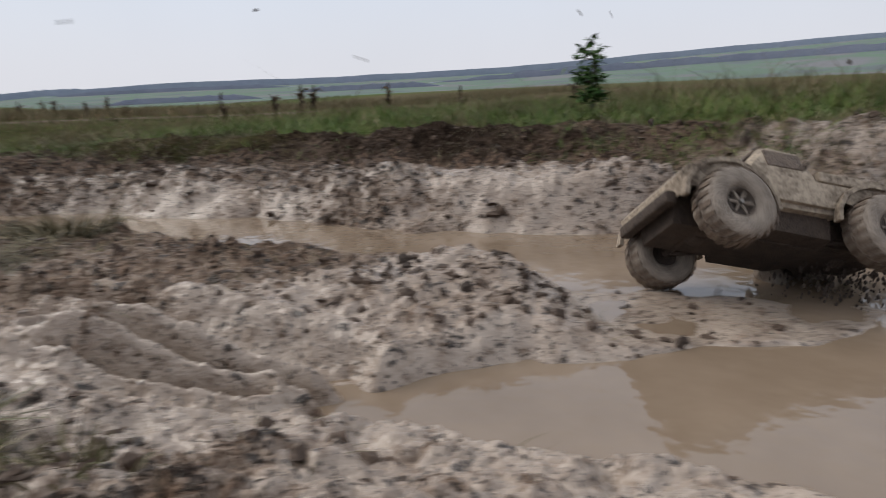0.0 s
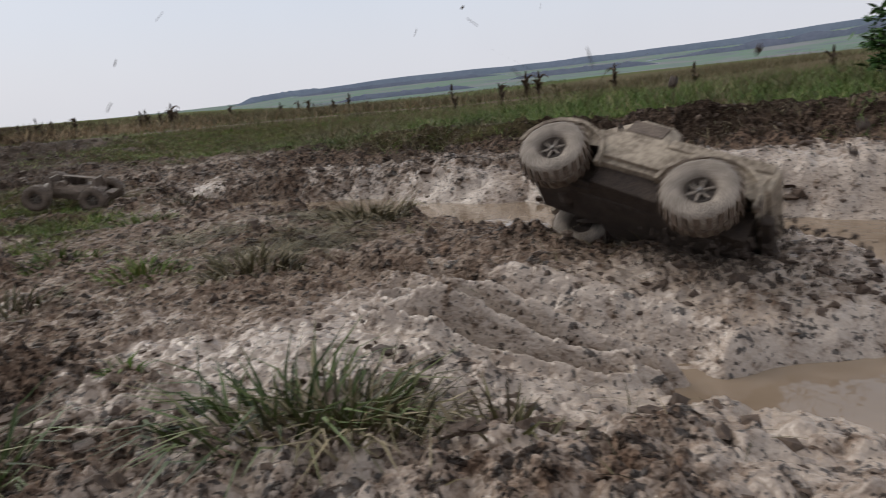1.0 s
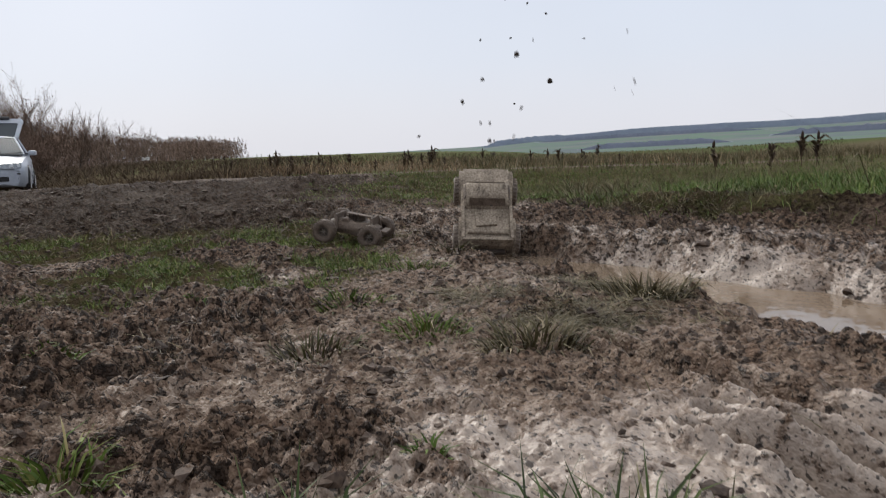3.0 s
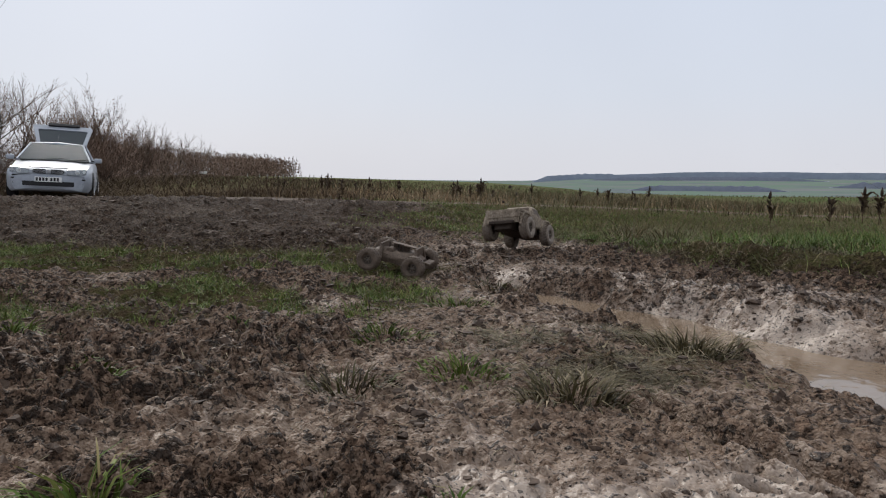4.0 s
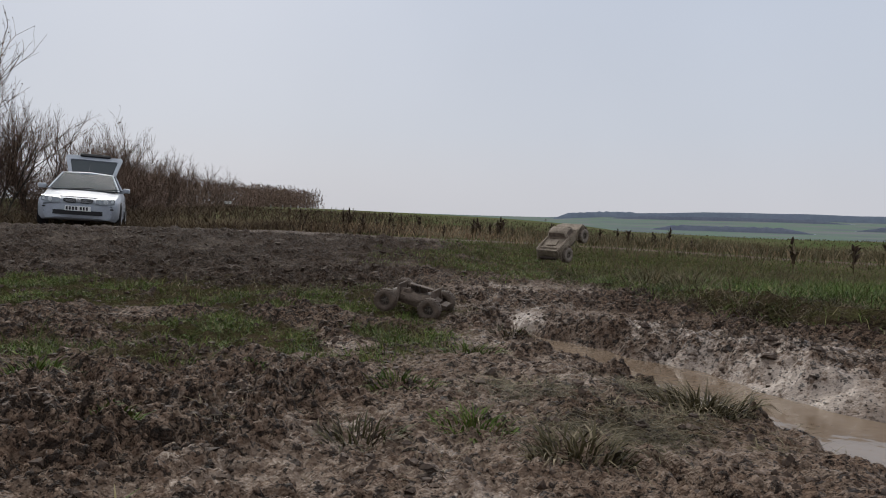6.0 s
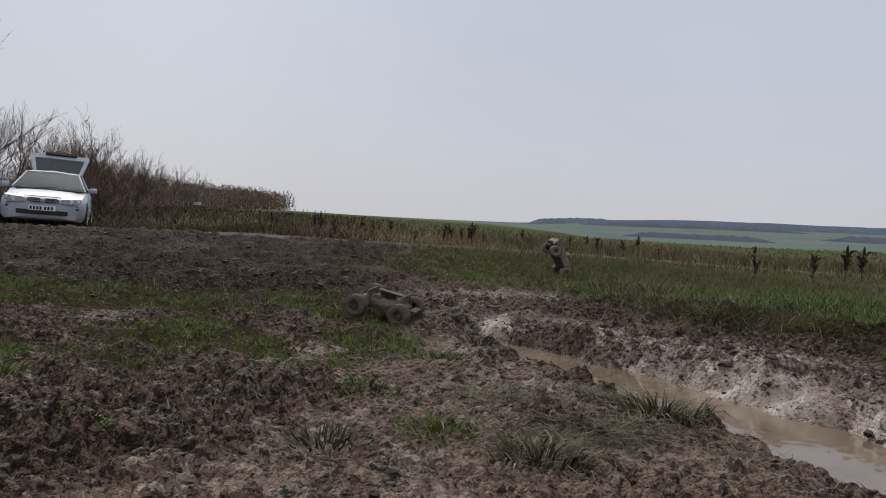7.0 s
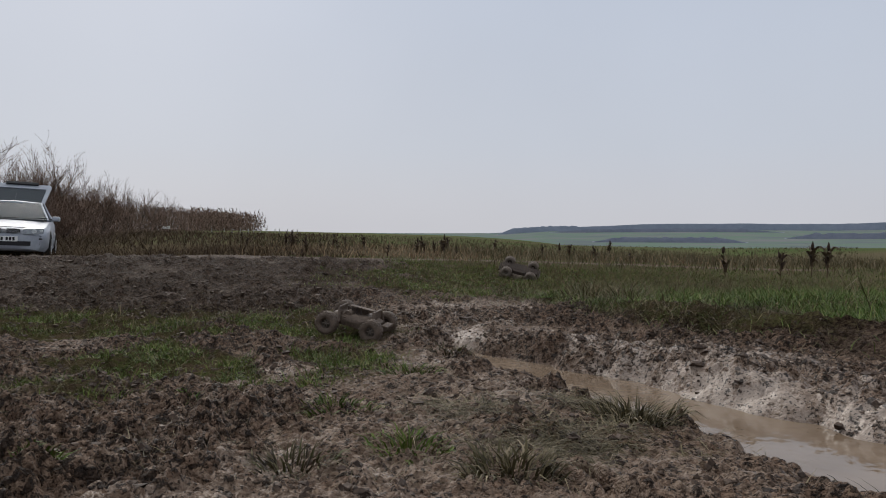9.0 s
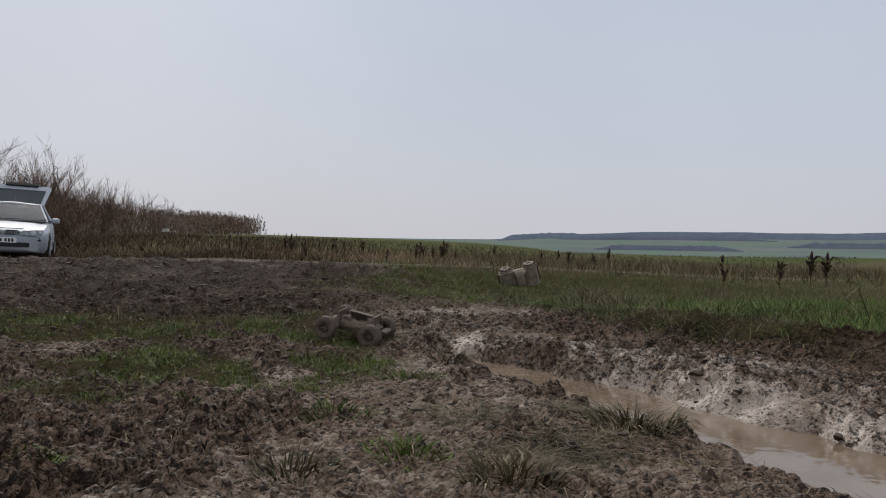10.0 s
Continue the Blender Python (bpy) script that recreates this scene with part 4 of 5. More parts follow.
    for y in (-0.3, 0.25):
        part("wiper", tube(bmesh.new(), (-0.43, y, 0.925), (-0.56, y + 0.5, 0.975), 0.01, 0.007, 6), BLACK, car)
    part("scuttle", box(bmesh.new(), (-0.42, 0, 0.905), (0.12, 1.36, 0.03), (0, 0, 0), 0.01), BLACK, car)
    # the face of the car
    for s in (-1, 1):
        bm = hull(bmesh.new(), [[(0.845, s * 0.36, 0.565), (0.825, s * 0.36, 0.665), (0.74, s * 0.36, 0.70), (0.70, s * 0.36, 0.56)], [(0.815, s * 0.58, 0.555), (0.79, s * 0.58, 0.685), (0.69, s * 0.58, 0.72), (0.67, s * 0.58, 0.56)], [(0.73, s * 0.735, 0.58), (0.70, s * 0.745, 0.695), (0.60, s * 0.74, 0.72), (0.58, s * 0.74, 0.60)]])
        lamp = part("headlight", bm, HEADLAMP, car, "grey headlight unit with clear lens", 30)
        part("lens_cover", tube(bmesh.new(), (0.79, s * 0.56, 0.622), (0.825, s * 0.555, 0.618), 0.05, 0.042, 16), LENS, lamp)
        part("indicator", tube(bmesh.new(), (0.72, s * 0.69, 0.64), (0.76, s * 0.69, 0.637), 0.035, 0.03, 12), LENS, lamp)
        g = part("grille", hull(bmesh.new(), [[(0.76, s * 0.05, 0.57), (0.85, s * 0.05, 0.57), (0.83, s * 0.05, 0.665), (0.74, s * 0.05, 0.655)], [(0.76, s * 0.20, 0.57), (0.845, s * 0.20, 0.57), (0.825, s * 0.22, 0.67), (0.74, s * 0.22, 0.66)], [(0.75, s * 0.30, 0.60), (0.825, s * 0.30, 0.60), (0.815, s * 0.30, 0.655), (0.74, s * 0.30, 0.65)]]), BLACK, car)
        for k in range(3):
            part("grille_bar", box(bmesh.new(), (0.842, s * 0.165, 0.592 + 0.022 * k), (0.012, 0.24, 0.006)), ALLOY, g)
        part("fog_lamp", tube(bmesh.new(), (0.69, s * 0.63, 0.36), (0.765, s * 0.63, 0.36), 0.055, 0.05, 16), HEADLAMP, car)
        part("bumper_vent", box(bmesh.new(), (0.735, s * 0.64, 0.46), (0.06, 0.15, 0.035), (0, 0, s * -20), 0.008), BLACK, car)
    part("badge", tube(bmesh.new(), (0.80, 0, 0.625), (0.85, 0, 0.625), 0.042, 0.036, 12), ALLOY, car)
    part("bumper", hull(bmesh.new(), [[(0.70, y, 0.24), (x, y, 0.26), (x + 0.02, y, 0.40), (x, y, 0.555), (0.66, y, 0.56)] for y, x in ((-0.74, 0.66), (-0.55, 0.765), (-0.25, 0.815), (0.25, 0.815), (0.55, 0.765), (0.74, 0.66))]), SILVER, car, "silver front bumper", 40)
    part("air_intake", hull(bmesh.new(), [[(x - 0.06, y, 0.30), (x, y, 0.30), (x, y, 0.40), (x - 0.06, y, 0.40)] for y, x in ((-0.50, 0.80), (-0.25, 0.845), (0.25, 0.845), (0.50, 0.80))]), BLACK, car)
    plate = part("number_plate", box(bmesh.new(), (0.855, 0, 0.445), (0.012, 0.52, 0.111), (0, 0, 0), 0.003), PLATE_MAT, car, "white number plate with dark bars")
    for k in range(7):
        y = -0.205 + 0.062 * k + (0.03 if k > 3 else 0) - 0.012
        part("plate_bar", box(bmesh.new(), (0.863, y, 0.445), (0.004, 0.040, 0.074)), BLACK, plate)
    part("bonnet_gap", box(bmesh.new(), (0.70, 0, 0.705), (0.01, 1.2, 0.012), (0, 12, 0)), BLACK, body)
    part("aerial", tube(bmesh.new(), (-1.3, 0.0, 1.39), (-1.75, 0.0, 1.62), 0.006, 0.004, 6), BLACK, car)
    # the tailgate, hinged at the back of the roof and swung up
    hinge = new("tailgate")
    hinge.parent = car
    hinge["label"] = "raised tailgate with a large window"
    hinge.matrix_basis = pose(-2.52, 0, 1.375, 0, 44, 0)
    rim = bmesh.new()
    outer = [(0.0, 0.56), (-0.42, 0.64), (-0.72, 0.70), (-0.80, 0.66)]
    loop = [(x, w) for x, w in outer] + [(x, -w) for x, w in outer[::-1]]
    hole = [(-0.07, 0.49), (-0.36, 0.54), (-0.60, 0.58), (-0.63, 0.56)]
    inner = [(x, w) for x, w in hole] + [(x, -w) for x, w in hole[::-1]]
    rows = []
    for z in (0.02, -0.035):
        rows.append(([rim.verts.new((x, y, z)) for x, y in loop], [rim.verts.new((x, y, z)) for x, y in inner]))
    n = len(loop)
    for i in range(n):
        j = (i + 1) % n
        rim.faces.new((rows[0][0][i], rows[0][0][j], rows[0][1][j], rows[0][1][i]))
        rim.faces.new((rows[1][0][j], rows[1][0][i], rows[1][1][i], rows[1][1][j]))
        rim.faces.new((rows[0][0][j], rows[0][0][i], rows[1][0][i], rows[1][0][j]))
        rim.faces.new((rows[0][1][i], rows[0][1][j], rows[1][1][j], rows[1][1][i]))
    bmesh.ops.recalc_face_normals(rim, faces=rim.faces)
    part("tailgate_frame", rim, SILVER, hinge)
    pane = bmesh.new()
    pane.faces.new([pane.verts.new((x, y, -0.01)) for x, y in inner])
    part("rear_glass", slab(pane), GLASS, hinge, "tinted rear window").visible_shadow = False
    part("tailgate_spoiler", box(bmesh.new(), (-0.79, 0.02, 0.05), (0.10, 0.75, 0.05), (0, 0, 0), 0.015), BLACK, hinge)
    part("tailgate_trim", box(bmesh.new(), (-0.30, 0.0, -0.06), (0.12, 0.34, 0.05), (0, 0, 0), 0.02), BLACK, hinge)
    for s in (-1, 1):
        part("gas_strut", tube(bmesh.new(), (-0.12, s * 0.56, -0.03), (-0.22, s * 0.62, -0.42), 0.012, 0.009, 6), BLACK, hinge)
    return car


CAR_Z = height(-9.2, 14.0)
make_car(pose(-9.9, 15.1, CAR_Z - 0.02, -2.6, -1, -62))


# ---- vegetation ----
def blades(name, px, py, pz, length, width, lean, heading, material, droop=0.5):
    """Many bent blades as one mesh: arrays of places, lengths, widths, leans (0 upright, 1 flat) and headings in radians."""
    n = len(px)
    px, py, pz = np.asarray(px, float), np.asarray(py, float), np.asarray(pz, float)
    turn = np.random.uniform(0, np.pi, n)
    ux, uy = np.cos(turn), np.sin(turn)
    hx, hy = np.cos(heading), np.sin(heading)
    verts = np.zeros((n, 6, 3))
    out, up = np.zeros(n), np.zeros(n)
    ang = lean * 1.2
    for k, w in enumerate((1.0, 0.75, 0.08)):
        cx, cy, cz = px + hx * out, py + hy * out, pz + up
        half = width * w / 2
        verts[:, 2 * k] = np.stack([cx - ux * half, cy - uy * half, cz], -1)
        verts[:, 2 * k + 1] = np.stack([cx + ux * half, cy + uy * half, cz], -1)
        out = out + length / 2 * np.sin(ang)
        up = up + length / 2 * np.cos(ang)
        ang = ang + droop * (0.4 + lean)
    base = np.arange(n)[:, None] * 6
    quads = np.concatenate([base + np.array([[0, 1, 3, 2]]), base + np.array([[2, 3, 5, 4]])])
    return quads_mesh(name, verts.reshape(-1, 3), quads, material)


def scatter(n, x0, x1, y0, y1, keep):
    """Random places in a box, kept with the odds that keep(x, y, z, grass, wet) gives."""
    x, y = np.random.uniform(x0, x1, n), np.random.uniform(y0, y1, n)
    z, g, w, _ = land(x, y)
    ok = np.random.uniform(0, 1, n) < keep(x, y, z, g, w)
    return x[ok], y[ok], z[ok]


def grass_patch(name, label, spots, length, width, lean, material, droop=0.5, thin=1.0):
    x, y, z = spots
    n = len(x)
    ln = np.random.uniform(length[0], length[1], n)
    me = blades(name, x, y, z - 0.008, ln, np.random.uniform(width[0], width[1], n), np.random.uniform(lean[0], lean[1], n), np.random.uniform(0, 2 * np.pi, n), material, droop)
    return tagged(new(name, me), label, "grass", kind="stuff")


def make_grass():
    np.random.seed(3)
    lush = scatter(120000, 1.6, 9.0, -1.5, 9.0, lambda x, y, z, g, w: smooth(bank_of(x, y), 0.6, 1.0) * smooth(fbm(x, y, 0.40, 3, 91), -0.35, 0.25) * np.clip(1.3 - 0.12 * bank_of(x, y), 0.2, 1))
    grass_patch("verge_grass", "lush green grass on top of the bank", lush, (0.07, 0.27), (0.003, 0.007), (0.2, 1.0), VERGE, 0.9)
    tall = scatter(60000, 1.8, 9.5, -1, 12.0, lambda x, y, z, g, w: smooth(bank_of(x, y), 0.5, 2.0) * smooth(fbm(x, y, 0.7, 3, 95), -0.1, 0.35))
    grass_patch("faded_grass", "faded tall winter grass among the green", tall, (0.12, 0.36), (0.002, 0.005), (0.1, 0.8), FADED, 0.6)
    far = scatter(95000, -3.5, 11, 6.6, 15.5, lambda x, y, z, g, w: smooth(g, 0.25, 0.7) * (0.6 + 0.4 * smooth(fbm(x, y, 0.5, 2, 93), -0.2, 0.3)))
    grass_patch("meadow_grass", "short green meadow grass beyond the mud", far, (0.03, 0.12), (0.005, 0.011), (0.2, 1.0), GREEN, 0.9)
    mixed_in = scatter(16000, -3.5, 9, 5.0, 13, lambda x, y, z, g, w: smooth(g, 0.3, 0.8))
    grass_patch("withered_grass", "withered tan grass blades among the green", mixed_in, (0.04, 0.16), (0.005, 0.011), (0.2, 1.0), FADED, 0.7)
    dry = scatter(26000, -3, 20, 9.5, 22, lambda x, y, z, g, w: smooth(g, 0.3, 0.7) * smooth(y, 13.3, 15) * smooth(x, -2, 3))
    grass_patch("dry_field_grass", "dry tan grass along the field edge", dry, (0.14, 0.38), (0.008, 0.018), (0.05, 0.6), FADED, 0.5)
    left = scatter(170000, -7, -0.1, 2.7, 7.2, lambda x, y, z, g, w: smooth(g, 0.3, 0.85) * smooth(fbm(x, y, 0.35, 3, 97), -0.2, 0.2))
    grass_patch("trampled_turf", "trampled green turf with mud between", left, (0.035, 0.10), (0.003, 0.006), (0.2, 1.0), GREEN, 0.7)
    slope = scatter(80000, 0.3, 5.5, -1.5, 8.5, lambda x, y, z, g, w: smooth(bank_of(x, y), -0.05, 0.2) * (1 - smooth(bank_of(x, y), 0.7, 1.0)) * smooth(fbm(x, y, 0.4, 2, 99), -0.3, 0.4) * np.maximum(0.35 + 0.65 * smooth(y, 3.5, 6), 1 - smooth(y, 1.8, 2.8)))
    grass_patch("bank_grass", "muddy grass hanging down the dark bank", slope, (0.05, 0.18), (0.003, 0.007), (0.4, 1.1), SODDEN, 0.6)
    tufty = scatter(80000, 0.3, 5.8, -1.5, 8.0, lambda x, y, z, g, w: smooth(bank_of(x, y), 0.0, 0.3) * (1 - smooth(bank_of(x, y), 0.8, 1.1)) * smooth(fbm(x, y, 0.5, 3, 107) + 0.25 * smooth(y, 3.5, 5.5), 0.0, 0.3) * (1 - 0.9 * (1 - smooth(bank_of(x, y), 0.5, 0.65)) * (1 - smooth(y, 4.6, 6.2)) * smooth(y, 1.4, 2.6)))
    grass_patch("bank_turf", "green grass growing down the bank", tufty, (0.05, 0.17), (0.003, 0.007), (0.3, 1.0), VERGE, 0.7)
    mat_ = scatter(60000, -0.2, 1.25, 1.75, 3.25, lambda x, y, z, g, w: (z > WATER_Z + 0.02) * (1 - smooth(np.hypot((x - 0.5) / 0.75, (y - 2.55) / 0.62), 0.35, 1.1)) * smooth(fbm(x, y, 0.2, 3, 101), -0.1, 0.35))
    grass_patch("flattened_grass", "flattened mud-soaked grass beside the trench", mat_, (0.05, 0.18), (0.002, 0.005), (0.95, 1.3), SODDEN, 0.25)
    litter = scatter(90000, -4.5, 2.6, 0.35, 7.5, lambda x, y, z, g, w: (z > WATER_Z + 0.01) * (1 - smooth(bank_of(x, y), -0.1, 0.2)) * (0.05 + 0.7 * smooth(fbm(x, y, 0.45, 3, 103), 0.0, 0.45)) * (1 - 0.6 * smooth(w, 0.5, 1)))
    grass_patch("straw_litter", "muddy straw and grass bits trodden into the mud", litter, (0.02, 0.11), (0.0015, 0.004), (0.75, 1.25), SODDEN, 0.15)


make_grass()


def make_tuft(x, y, spread, tall, count, material, label, seed):
    np.random.seed(seed)
    a, r = np.random.uniform(0, 2 * np.pi, count), spread * np.sqrt(np.random.uniform(0, 1, count))
    px, py = x + r * np.cos(a), y + 0.7 * r * np.sin(a)
    pz = land(px, py)[0]
    lean = np.clip(0.15 + 0.7 * r / spread * np.random.uniform(0.5, 1.3, count), 0, 1.2)
    me = blades("grass_tuft", px - x, py - y, pz - height(x, y) - 0.01, tall * np.random.uniform(0.5, 1.2, count), np.random.uniform(0.0035, 0.0105, count), lean, a + np.random.normal(0, 0.6, count), material, 0.75)
    ob = tagged(new("grass_tuft", me), label, "grass tuft", "grass tufts in the mud")
    ob.matrix_basis = pose(x, y, height(x, y))
    return ob


TUFT_MAT = blade_material("long_tuft_grass", [(0.0, (0.022, 0.03, 0.010)), (0.4, (0.05, 0.075, 0.02)), (0.75, (0.10, 0.135, 0.045)), (1.0, (0.20, 0.18, 0.10))], 0.42)
TUFTS = [(0.16, 0.80, 0.17, 0.165, 230, TUFT_MAT, "long green grass tuft with mud-stained blades"), (0.25, 0.74, 0.16, 0.14, 240, SODDEN, "long grass tuft soaked brown with mud"),
         (-0.29, 0.87, 0.08, 0.15, 120, TUFT_MAT, "fresh green grass tuft in wet mud"), (-0.10, 1.21, 0.035, 0.05, 40, VERGE, "small bright green grass sprout"),
         (-0.81, 1.19, 0.09, 0.12, 120, GREEN, "green grass tuft among mud clods"), (-0.45, 1.95, 0.14, 0.09, 170, MUDDY, "flattened grass tuft half buried in mud"),
         (-0.10, 2.13, 0.13, 0.08, 190, GREEN, "short green grass tuft in trodden mud"), (0.22, 1.93, 0.16, 0.11, 300, SODDEN, "spreading mud-soaked grass tuft"),
         (-0.42, 2.66, 0.15, 0.08, 170, GREEN, "short green grass tuft in trodden mud"), (-1.07, 2.79, 0.05, 0.05, 60, VERGE, "small bright green grass sprout"),
         (-0.15, 3.45, 0.16, 0.09, 150, GREEN, "short green grass tuft in trodden mud"), (0.80, 2.66, 0.19, 0.15, 480, SODDEN, "brown grass clump overhanging the trench"),
         (-1.2, 1.85, 0.10, 0.08, 110, GREEN, "short green grass tuft in trodden mud"), (-1.9, 2.5, 0.16, 0.09, 180, GREEN, "short green grass tuft in trodden mud"),
         (0.05, 4.15, 0.13, 0.09, 140, MUDDY, "muddy grass tuft beside a rut"), (0.45, 0.62, 0.10, 0.08, 50, MUDDY, "flattened grass tuft half buried in mud"),
         (1.65, 7.45, 0.28, 0.36, 260, FADED, "tall tan winter grass tuft beside the bank"), (2.0, 7.15, 0.24, 0.40, 220, FADED, "tall tan winter grass tuft beside the bank"), (1.85, 7.95, 0.3, 0.33, 220, FADED, "tall tan winter grass tuft beside the bank"),
         (3.3, 5.05, 0.16, 0.85, 7, FADED, "few tall dry grass stems on the bank"), (5.3, 2.75, 0.3, 0.55, 40, FADED, "tall tan winter grass tuft on the bank"), (6.0, 2.3, 0.4, 0.5, 90, FADED, "tall tan winter grass tuft on the bank"), (5.6, 1.6, 0.4, 0.5, 110, FADED, "tall tan winter grass tuft on the bank"), (6.6, 2.9, 0.5, 0.5, 110, FADED, "tall tan winter grass tuft on the bank")]
for k, t in enumerate(TUFTS):
    make_tuft(*t, 200 + k)


def make_clods(name, label, count, region, size, keep, seed):
    """Loose lumps of mud lying on the ground, as one mesh."""
    np.random.seed(seed)
    x, y, z = scatter(count, *region, keep)
    n = len(x)
    bm = bmesh.new()
    bmesh.ops.create_icosphere(bm, subdivisions=1, radius=1.0)
    bv = np.array([v.co[:] for v in bm.verts])
    bm.verts.index_update()
    bf = np.array([[v.index for v in f.verts] for f in bm.faces])
    bm.free()
    s = size[0] + (size[1] - size[0]) * np.random.uniform(0, 1, n) ** 4
    shape = bv[None] * np.random.uniform(0.25, 1.6, (n, len(bv), 1)) * s[:, None, None]
    shape = shape * np.stack([np.random.uniform(0.8, 1.5, n), np.random.uniform(0.6, 1.2, n), np.random.uniform(0.45, 0.9, n)], -1)[:, None]
    a = np.random.uniform(0, 2 * np.pi, n)[:, None]
    vx = shape[..., 0] * np.cos(a) - shape[..., 1] * np.sin(a) + x[:, None]
    vy = shape[..., 0] * np.sin(a) + shape[..., 1] * np.cos(a) + y[:, None]
    vz = shape[..., 2] + z[:, None]
    faces = (bf[None] + (np.arange(n) * len(bv))[:, None, None]).reshape(-1, 3)
    me = quads_mesh(name, np.stack([vx, vy, vz], -1).reshape(-1, 3), faces, CLOD_MAT, False)
    return tagged(new(name, me), label, "mud clods", kind="stuff")


make_clods("mud_clods", "dark wet mud clods thrown over the churned ground", 62000, (-4.0, 3.2, 0.3, 6.5), (0.003, 0.02),
           lambda x, y, z, g, w: (z > WATER_Z) * (1 - smooth(bank_of(x, y), 0.1, 0.4)) * (0.14 + 0.86 * smooth(fbm(x, y, 0.35, 4, 111), 0.0, 0.35)) * (1 - 0.35 * smooth(w, 0.8, 1.0)), 7)
make_clods("bank_clods", "dark crumbled soil on the face of the bank", 9000, (0.4, 5.0, -1.0, 8.0), (0.004, 0.02),
           lambda x, y, z, g, w: smooth(bank_of(x, y), -0.15, 0.1) * (1 - smooth(bank_of(x, y), 0.45, 0.75)), 8)
make_clods("berm_clods", "wet brown mud lumps heaped between water and bank", 7000, (0.2, 3.6, 0.2, 6.0), (0.006, 0.036),
           lambda x, y, z, g, w: (z > WATER_Z + 0.02) * smooth(bank_of(x, y), -1.3, -0.8) * (1 - smooth(bank_of(x, y), -0.1, 0.2)) * smooth(fbm(x, y, 0.35, 3, 117), -0.1, 0.3), 10)
make_clods("turf_clods", "mud lumps kicked up among the trodden turf", 9000, (-4.5, 0.8, 1.0, 6.5), (0.005, 0.028),
           lambda x, y, z, g, w: 0.8 * smooth(fbm(x, y, 0.4, 3, 119), 0.0, 0.35) * (1 - 0.8 * smooth(x, -0.2, 0.2) * (1 - smooth(y, 1.8, 2.4))), 13)
make_clods("field_clods", "dark mud clods on the rutted ground by the track", 9000, (-9, 0.3, 5.5, 13.4), (0.006, 0.04),
           lambda x, y, z, g, w: (1 - smooth(g, 0.2, 0.6)) * 0.7, 9)


def make_maize(seed, tall, leaves):
    """A dead maize plant: a leaning stem, a dark cob and dry strap leaves."""
    np.random.seed(seed)
    random.seed(seed)
    ob = thing("dead_maize_plant", "dead brown maize plant with a dark upright cob", "plant", "dead maize plants")
    stem = bmesh.new()
    lx, ly = random.uniform(-0.06, 0.06), random.uniform(-0.04, 0.04)
    tube(stem, (0, 0, -0.05), (lx * 0.5, ly * 0.5, tall * 0.5), 0.011, 0.009, 6)
    tube(stem, (lx * 0.5, ly * 0.5, tall * 0.5), (lx, ly, tall * 0.95), 0.012, 0.007, 6)
    part("stem", stem, STEM, ob)
    cob = lathe(bmesh.new(), [(0.001, 0), (0.026, 0.02), (0.036, 0.06), (0.034, 0.14), (0.018, 0.22), (0.001, 0.26)], 8)
    c = part("cob", cob, SEED, ob, "dark withered cob", 60)
    c.matrix_basis = pose(lx, ly, tall * 0.76, 90 + random.uniform(-14, 14), 0, random.uniform(0, 360)) @ Matrix.Diagonal((0.8, tall, 0.9, 1))
    for k in range(leaves):
        h = tall * random.uniform(0.15, 0.78)
        a = random.uniform(0, 2 * math.pi)
        me = blades("dry_leaf", [lx * h / tall], [ly * h / tall], [h], np.array([random.uniform(0.18, 0.36)]), np.array([random.uniform(0.045, 0.085)]), np.array([random.uniform(0.1, 0.7)]), np.array([a]), SEED if k % 4 == 0 else STEM, 1.3)
        leaf = new("dry_leaf", me)
        leaf.parent = ob
    return ob


def plant(ob, x, y, turn=0.0):
    return pose(x, y, height(x, y), 0, 0, turn)


m1, m2, m3 = make_maize(1, 0.62, 13), make_maize(2, 0.54, 12), make_maize(3, 0.72, 20)
m1.matrix_basis, m2.matrix_basis, m3.matrix_basis = plant(m1, 5.62, 13.2), plant(m2, 6.62, 13.0, 40), plant(m3, 7.55, 13.6, 80)
rng = random.Random(5)
for k in range(34):
    yy = rng.uniform(14.6, 21)
    xx = rng.uniform(-0.36, 0.40) * yy - 0.8
    if k < 20:
        xx = rng.uniform(-0.24, 0.02) * yy
    size = rng.uniform(0.5, 0.8)
    copy_thing((m1, m2, m3)[k % 3], plant(m1, xx, yy, rng.uniform(0, 360)) @ Matrix.Diagonal((size, size, size, 1)))
for xx, yy in ((7.75, 13.4), (10.5, 11.5), (12.0, 9.5), (9.5, 13.0)):
    copy_thing((m1, m2, m3)[int(xx * 10) % 3], plant(m1, xx, yy, rng.uniform(0, 360)))


